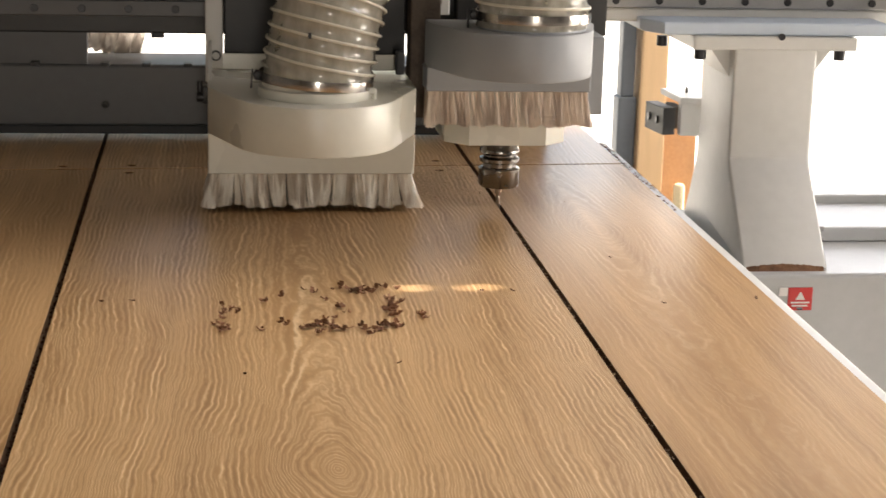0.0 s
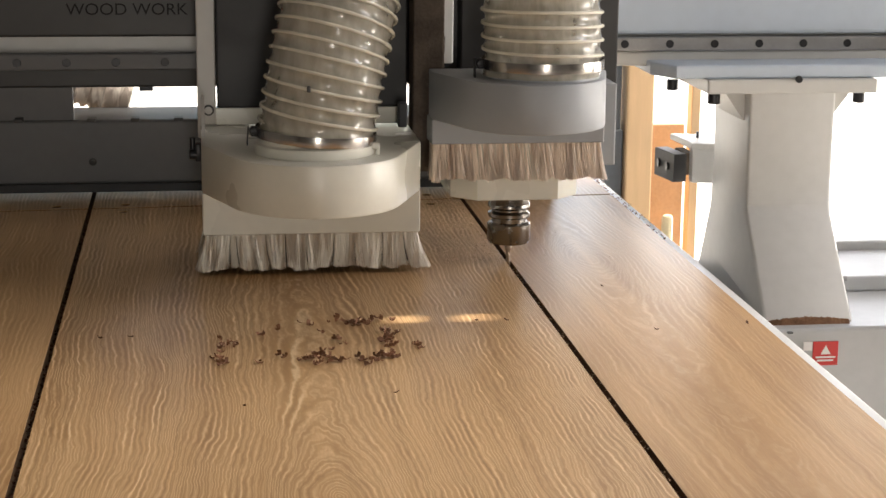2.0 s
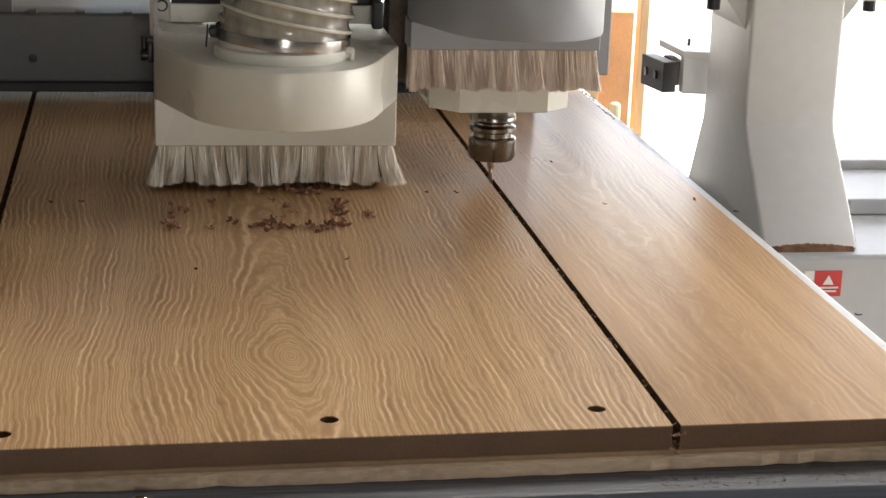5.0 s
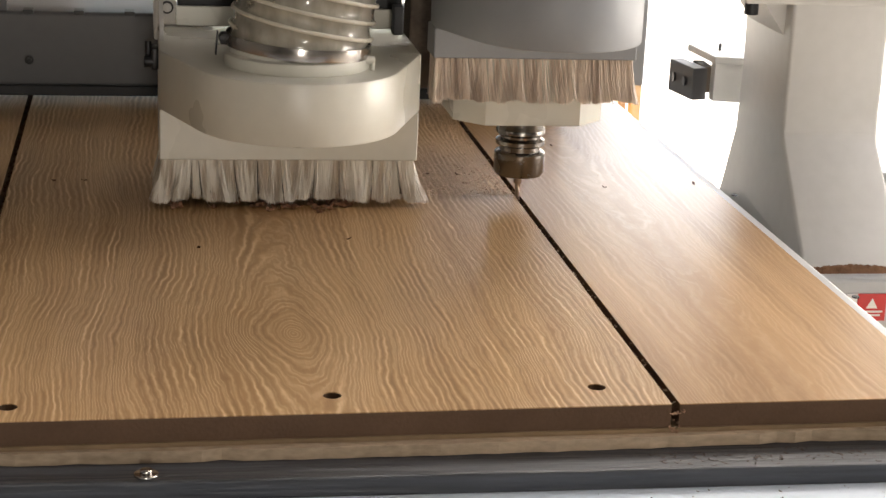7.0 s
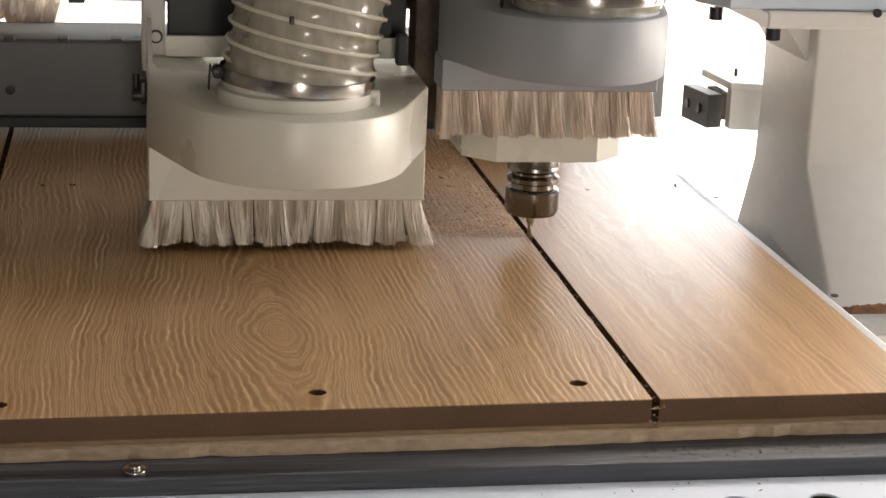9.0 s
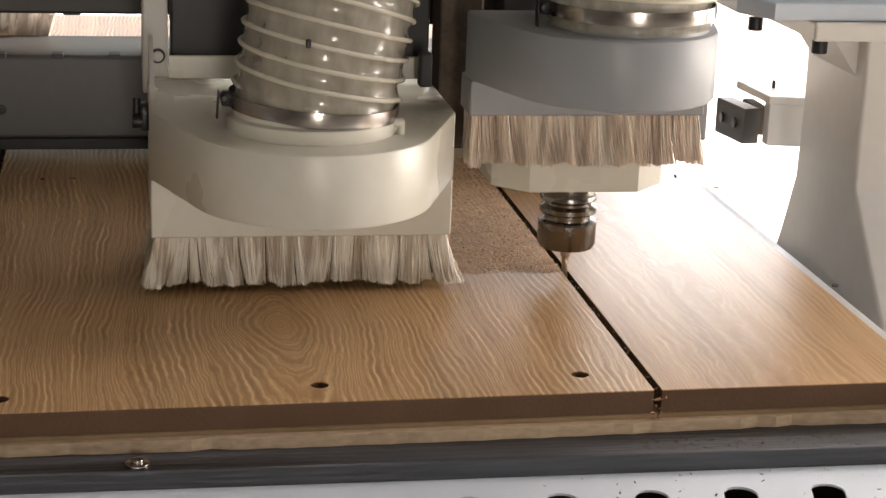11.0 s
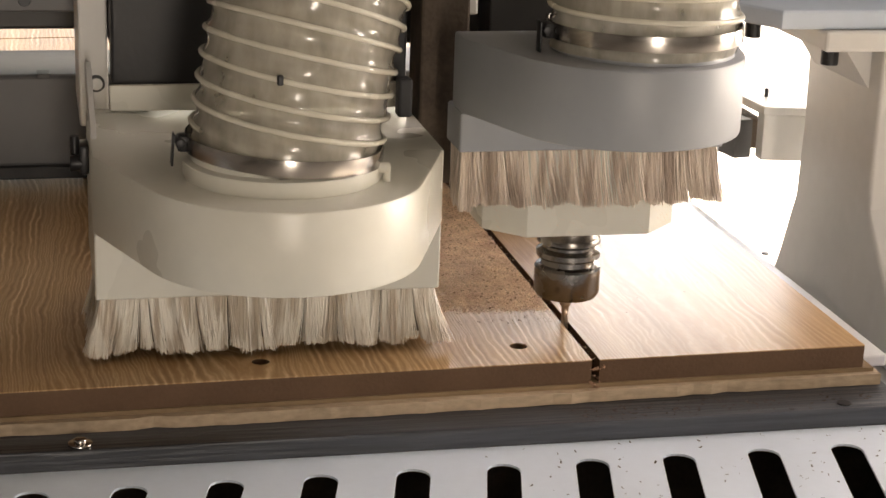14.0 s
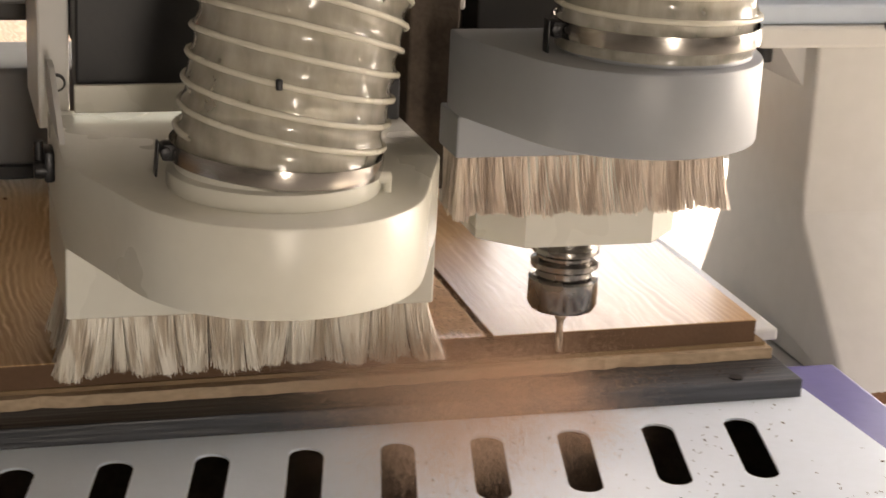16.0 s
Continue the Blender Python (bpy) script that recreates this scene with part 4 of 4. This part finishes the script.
    box(q, (-r - 0.0105, -0.010, -0.016), (-r - 0.009, 0.0, 0.006), 0.0006)
    add(bm, q, m)
    shade(part("band_screw", bm, M["bolt"], band))
    return h


def build_heads():
    rnd = random.Random(21)
    # Dust hood beside the spindle.
    hood = thing("dust_hood", "cream white metal dust hood with white bristle skirt", "dust hood")
    x0, x1, yf, yb = -0.3635, -0.1125, -0.047, 0.10
    cx, cy, r = -0.238, -0.108, 0.097
    bm = bmesh.new()
    box(bm, (x0, yf, 0.0475), (x1, yb, 0.0968), 0.0015)
    part("skirt_box", bm, M["hood"], hood)
    bm = bmesh.new()
    prism(bm, bulged(cx, cy, r, x0, x1, yf, yb), 0.097, 0.1545, 0.0022)
    shade(part("body", bm, M["hood"], hood), 25)
    bm = bmesh.new()
    add(bm, lathe([(0.0665, 0.1540), (0.0675, 0.1560), (0.0672, 0.1655), (0.0625, 0.1670), (0.0625, 0.176)], 56), pose(cx, cy, 0))
    shade(part("spigot", bm, M["hood"], hood))
    bm = bmesh.new()
    bristles(bm, [((x0 + 0.003, yf + 0.003), (x1 - 0.003, yf + 0.003), (0, -1)), ((x0 + 0.003, yf + 0.1), (x0 + 0.003, yf + 0.003), (-1, 0)),
                  ((x1 - 0.003, yf + 0.003), (x1 - 0.003, yf + 0.1), (1, 0))], 0.048, 0.0425, rnd)
    part("bristle_skirt", bm, M["bristle"], hood, "white bristle skirt")
    # Dark block behind the bristles; its colour stands in for shade between tufts.
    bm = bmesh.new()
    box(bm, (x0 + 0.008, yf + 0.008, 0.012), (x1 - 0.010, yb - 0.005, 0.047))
    part("skirt_core", bm, M["slit_shade"], hood)
    bm = bmesh.new()
    box(bm, (x0 + 0.018, 0.083, 0.156), (x1 - 0.004, 0.089, 0.176), 0.001)
    part("back_plate", bm, M["hood"], hood)
    for x, hgt in ((x0, 0.188), ):
        bm = bmesh.new()
        q = bmesh.new()
        prof = [(0.0, 0.1547), (0.10, 0.1547), (0.116, 0.172), (0.116, hgt), (0.09, hgt), (0.045, 0.173)]
        a = [q.verts.new((x + 0.001, y, z)) for y, z in prof]
        b = [q.verts.new((x + 0.005, y, z)) for y, z in prof]
        q.faces.new(a), q.faces.new(b[::-1])
        for i in range(len(prof)):
            q.faces.new((a[i], b[i], b[(i + 1) % len(prof)], a[(i + 1) % len(prof)]))
        bmesh.ops.recalc_face_normals(q, faces=q.faces[:])
        add(bm, q)
        part("side_bracket", bm, M["frame"], hood)
    bm = bmesh.new()
    box(bm, (x1 - 0.016, 0.045, 0.156), (x1 - 0.005, 0.06, 0.186), 0.002)
    part("latch", bm, M["black"], hood, "black latch")
    bm = bmesh.new()
    cyl(bm, (cx + 0.062, cy - 0.026, 0.164), 0.0038, 0.014, "X", 14, 0.001)
    cyl(bm, (cx + 0.067, cy - 0.026, 0.159), 0.0026, 0.012, "Z", 12, 0.0006)
    shade(part("spigot_bolt", bm, M["hood"], hood))
    bm = bmesh.new()
    box(bm, (x0 - 0.007, 0.03, 0.120), (x0, 0.055, 0.142), 0.002)
    cyl(bm, (x0 - 0.008, 0.036, 0.128), 0.006, 0.012, "X", 14, 0.001)
    cyl(bm, (x0 - 0.010, 0.044, 0.137), 0.0035, 0.02, "Z", 12)
    shade(part("toggle_clamp", bm, M["bolt"], hood, "dark steel toggle clamp"))

    left_hose = hose("suction_hose", "clear spiral suction hose leaning above the dust hood", (cx + 0.001, cy, 0),
                     [(cx, cy, 0.1665), (cx + 0.003, cy, 0.185), (cx + 0.014, cy + 0.004, 0.25), (cx + 0.030, cy + 0.02, 0.32), (cx + 0.048, cy + 0.05, 0.40), (cx + 0.06, cy + 0.1, 0.5), (cx + 0.065, cy + 0.16, 0.62)],
                     0.0655, 0.0155, 0.1742, (0, 4, 0))
    bm = bmesh.new()
    box(bm, (cx - 0.0125, cy - 0.0665, 0.2290), (cx - 0.0085, cy - 0.0625, 0.2360), 0.0012)
    part("dark_speck", bm, M["bolt"], left_hose, "small dark speck stuck to the hose")

    # Spindle with its own bristle shoe and cutter.
    sp = thing("router_spindle", "router spindle with grey dust shoe and steel cutter", "spindle")
    x0, x1, yf, yb = -0.0990, 0.1050, -0.040, 0.005
    cx, cy, r = 0.008, -0.0825, 0.0855
    bm = bmesh.new()
    box(bm, (x0, yf, 0.149), (x1, yb, 0.1783), 0.0015)
    part("shoe_box", bm, M["shoe"], sp)
    bm = bmesh.new()
    prism(bm, bulged(cx, cy, r, x0, x1, yf, -0.012), 0.1785, 0.2340, 0.002)
    shade(part("shoe_body", bm, M["shoe"], sp), 25)
    bm = bmesh.new()
    add(bm, lathe([(0.0650, 0.2335), (0.0650, 0.2355), (0.0640, 0.238), (0.064, 0.240), (0.064, 0.252)], 56), pose(0.020, -0.088, 0))
    shade(part("spigot", bm, M["shoe"], sp))
    bm = bmesh.new()
    bristles(bm, [((x0 + 0.004, yf + 0.003), (x1 - 0.003, yf + 0.003), (0, -1)), ((x0 + 0.003, yf + 0.044), (x0 + 0.003, yf + 0.003), (-1, 0)),
                  ((x1 - 0.003, yf + 0.003), (x1 - 0.003, yf + 0.044), (1, 0))], 0.1495, 0.045, rnd, 0.0060, 72, 0.0006, 0.0035, 0.0030, 0.0055, 0.8)
    part("bristle_skirt", bm, M["bristle_tan"], sp, "tan bristle skirt")
    bm = bmesh.new()
    c = 0.028
    prism(bm, [(-0.072 + c, -0.036), (0.080 - c, -0.036), (0.080, -0.036 + c), (0.080, 0.09), (-0.072, 0.09), (-0.072, -0.036 + c)], 0.081, 0.148, 0.001)
    part("nose_plate", bm, M["hood"], sp, "pale angular spindle nose")
    bm = bmesh.new()
    add(bm, lathe([(0.022, 0.083), (0.0235, 0.0735), (0.0245, 0.072), (0.0250, 0.0705), (0.0250, 0.0675), (0.0225, 0.0655), (0.0205, 0.0645), (0.0205, 0.0625),
                   (0.0225, 0.0612), (0.0250, 0.0598), (0.0250, 0.0560), (0.0238, 0.0545), (0.0205, 0.0540), (0.0205, 0.0490), (0.0245, 0.0480),
                   (0.0258, 0.0465), (0.0258, 0.0275), (0.0235, 0.0235), (0.0150, 0.0215), (0.008, 0.0215)], 48))
    th = shade(part("tool_holder", bm, M["tool"], sp, "turned steel tool holder and collet nut"), 30)
    # Cutter with two spiral flutes.
    q = bmesh.new()
    k, nz = 20, 22
    rows = []
    for i in range(nz + 1):
        z = 0.022 - 0.034 * i / nz
        tw = i * 0.28
        row = []
        for j in range(k):
            a = j * math.tau / k
            deep = 0.0014 * max(0, math.cos(2 * (a - tw))) ** 2 if i > 6 else 0
            rr = (0.0044 if i <= 5 else 0.0029) - deep
            row.append(q.verts.new((rr * math.cos(a), rr * math.sin(a), z)))
        rows.append(row)
    for a, b in zip(rows, rows[1:]):
        for j in range(k):
            q.faces.new((a[j], a[(j + 1) % k], b[(j + 1) % k], b[j]))
    q.faces.new(rows[0]), q.faces.new(rows[-1][::-1])
    bmesh.ops.recalc_face_normals(q, faces=q.faces[:])
    part("cutter", q, M["cutter"], sp, "fluted router cutter", True)

    right_hose = hose("suction_hose", "clear spiral suction hose standing above the spindle shoe", (0.020, -0.088, 0),
                      [(0.020, -0.088, 0.2365), (0.020, -0.088, 0.27), (0.018, -0.084, 0.34), (0.016, -0.068, 0.42), (0.014, -0.038, 0.52), (0.014, 0.012, 0.64)],
                      0.0680, 0.0150, 0.2495, (0, 0, 0))

    # Carriage that bears both heads.
    car = thing("head_carriage", "dark carriage with slide plates behind both heads", "carriage")
    for name, lo, hi, m, lab in (("black_panel", (-0.343, 0.10, 0.165), (-0.112, 0.135, 0.75), M["black"], "black slide panel"),
                                 ("side_cheek", (-0.367, 0.145, 0.13), (-0.344, 0.28, 0.75), M["frame"], "grey cheek plate"),
                                 ("slide_plate", (-0.088, 0.10, 0.226), (-0.055, 0.125, 0.75), M["frame"], "grey slide plate"),
                                 ("slide_plate", (0.10, 0.10, 0.226), (0.125, 0.125, 0.75), M["frame"], "grey slide plate"),
                                 ("back_panel", (-0.343, 0.14, 0.196), (0.16, 0.285, 0.75), M["dark"], "dark back panel"),
                                 ("motor_body", (-0.045, 0.102, 0.15), (0.095, 0.139, 0.75), M["dark"], "dark spindle motor body"),
                                 ("side_guard", (0.107, 0.06, 0.104), (0.142, 0.14, 0.205), M["shoe"], "pale blue-grey side guard"),
                                 # Added column: its dusty brown also paints the shade on the shoe's side.
                                 ("column", (-0.110, 0.055, 0.100), (-0.072, 0.0995, 0.75), M["dusty"], "added dusty brown column, dark for the shaded shoe side")):
        bm = bmesh.new()
        box(bm, lo, hi, 0.002)
        part(name, bm, m, car, lab)
    for x, y, z in ((-0.3535, 0.144, 0.165),):
        bm = bmesh.new()
        cyl(bm, (x, y, z), 0.0068, 0.005, "Y", 20, 0.001)
        bolt = shade(part("cheek_bolt", bm, M["dark"], car))
        bm = bmesh.new()
        cyl(bm, (x, y - 0.002, z), 0.0048, 0.004, "Y", 16, 0.0008)
        shade(part("bolt_head", bm, M["frame"], bolt))
    bm = bmesh.new()
    cyl(bm, (-0.0715, 0.097, 0.30), 0.003, 0.12, "Z", 12)
    cyl(bm, (-0.0715, 0.097, 0.25), 0.006, 0.02, "Z", 14, 0.001)
    shade(part("lube_line", bm, M["tool"], car))
    return hood, left_hose, sp, right_hose, car


def mesh_part(name, verts, faces, material, label):
    me = bpy.data.meshes.new(name)
    me.from_pydata(verts, [], faces)
    me.materials.append(material)
    return tagged(new(name, me), label, "sawdust", "sawdust along the cut", "stuff")


def build_sawdust():
    """Uneven sawdust beside the cut, in short stretches that well up behind the cutter."""
    rnd = random.Random(21)
    stretches = []
    step, cell = 0.036, 0.0015
    for k in range(37):
        y0 = 0.014 + step * k
        amount = min(1.0, max(0.06, 1.3 - 1.7 * y0))
        verts, faces, wave = [], [], [rnd.uniform(0, 6.3) for _ in range(4)]
        for i in range(82):
            for j in range(34):
                x, y = -0.004 - i * cell, j * cell - 0.009
                u = -x
                cover = min(1.0, 0.35 + (y + 0.009) * 60) * min(1.0, 0.35 + (0.042 - y) * 60) * 1.05 - 4.6 * max(0.0, u - 0.004) + 0.16 * math.sin(90 * u + wave[0]) * math.sin(120 * (y + y0) + 1.0)
                if rnd.random() > cover * amount:
                    continue
                n0, s = len(verts), cell * rnd.uniform(0.55, 1.0)
                a, h = rnd.uniform(0, 6.3), rnd.uniform(0.0004, 0.0009)
                cx, cy = x + rnd.uniform(-0.0007, 0.0007), y0 + y + rnd.uniform(-0.0007, 0.0007)
                verts += [(cx + s * math.cos(a + q), cy + s * rnd.uniform(0.5, 1) * math.sin(a + q), 0.0001) for q in (0, 2.1, 4.2)]
                verts.append((cx + rnd.uniform(-0.0004, 0.0004), cy, h))
                faces += [(n0, n0 + 1, n0 + 3), (n0 + 1, n0 + 2, n0 + 3), (n0 + 2, n0, n0 + 3)]
        stretches.append((y0, mesh_part("sawdust", verts, faces, M["dust"], "loose orange sawdust lying along the fresh cut")))
        bm = bmesh.new()
        for _ in range(int(8 + 34 * amount)):
            x = -0.004 - min(abs(rnd.gauss(0, 0.06)), 0.115)
            flake(bm, (x, y0 + rnd.random() * step, 0.0008), rnd.uniform(0.001, 0.0034), rnd, 0.5, 0.3)
        for _ in range(3):
            flake(bm, (0.008 + abs(rnd.gauss(0, 0.07)), y0 + rnd.random() * step, 0.0007), rnd.uniform(0.001, 0.0025), rnd, 0.4, 0.2)
        stretches.append((y0, tagged(part("sawdust_crumbs", bm, M["crumb"]), "dark brown crumbs among the sawdust", "sawdust", "sawdust along the cut", "stuff")))
    return stretches


def build_plume():
    """Airborne dust as drifting clumps of specks."""
    rnd = np.random.default_rng(8)
    shapes, puffs = [], []
    corners = np.array(((1, 1, 1), (-1, -1, 1), (-1, 1, -1), (1, -1, -1)), float)
    for spread in ((0.010, 0.009, 0.007), (0.020, 0.018, 0.011), (0.034, 0.030, 0.014)):
        count = 14000
        at = np.clip(rnd.normal(0, 1, (count, 3)), -2.05, 2.05) * spread
        size = rnd.uniform(0.00005, 0.00015, (count, 1, 1)) * (0.45 + 16 * spread[0])
        verts = (at[:, None, :] + corners * size).reshape(-1, 3)
        faces = (np.arange(count)[:, None, None] * 4 + np.array(((0, 1, 2), (0, 3, 1), (0, 2, 3), (1, 3, 2)))).reshape(-1, 3)
        me = bpy.data.meshes.new("dust_puff")
        me.from_pydata(verts.tolist(), [], faces.tolist())
        me.materials.append(M["plume"])
        shapes.append(me)
    for k in range(38):
        puffs.append(tagged(new("dust_puff", shapes[0 if k < 6 else 1 if k < 14 else 2]), "puff of airborne wood dust blown off the cutter", "dust puff", "drifting dust puffs", "stuff"))
    return puffs


build_hall()
build_bed()
build_panels()
build_shavings()
gantry = build_gantry()
heads = build_heads()
sawdust = build_sawdust()
puffs = build_plume()


def motions():
    walk(gantry, [(t, pose(0, y, 0)) for t, y in FEED])
    for ob in heads:
        walk(ob, [(t, pose(SLIDE.get(t, 0.0), y, 0)) for t, y in FEED])
    # Each stretch of sawdust wells out of the cut as the cutter passes.
    for y0, ob in sawdust:
        passed = 0.0
        for (ta, ya), (tb, yb) in zip(FEED, FEED[1:]):
            if yb <= y0 + 0.012 < ya:
                passed = ta + (tb - ta) * (ya - y0 - 0.012) / (ya - yb)
        if passed == 0.0 or passed > 15.6:
            walk(ob, [(0.0, pose(0, 0, 0)), (16.0, pose(0, 0, 0))] if passed == 0.0 else [(0.0, pose(0, 0, -0.013)), (15.3, pose(0, 0, -0.013)), (15.5, pose(0, 0, 0)), (16.0, pose(0, 0, 0))])
        else:
            walk(ob, [(0.0, pose(0, 0, -0.013)), (passed, pose(0, 0, -0.013)), (passed + 0.2, pose(0, 0, 0)), (16.0, pose(0, 0, 0))])
    # Airborne dust rides in the shoe, falls at the end of the cut and blows towards the operator.
    rnd = random.Random(17)
    for k, ob in enumerate(puffs):
        fall = 14.72 + 0.036 * k if k < 14 else 14.98 + 0.024 * (k - 14)
        rows = [(t, pose(0.004 + SLIDE.get(t, 0.0), y + 0.027, 0.1145)) for t, y in FEED if t < fall]
        x, y = rnd.uniform(-0.03, 0.004), rnd.uniform(-0.035, -0.015)
        gone = (16.0 - fall) / 1.2
        end_x, end_y = rnd.uniform(-0.12, 0.035) - 0.02 * gone, rnd.uniform(-0.215, 0.02)
        rows += [(fall + 0.08, pose(0.0, 0.012, 0.03)), (fall + 0.2, pose(x, y, -0.012, 0, 0, 10))]
        rows += [(fall + 0.38, pose(x - 0.035 * rnd.random(), y - 0.02 * rnd.random(), -0.004, 0, 0, 20))] if fall < 15.5 else []
        rows += [(16.0, pose(end_x, end_y, rnd.uniform(-0.02, 0.03), 0, 0, 40))]
        walk(ob, rows)


motions()
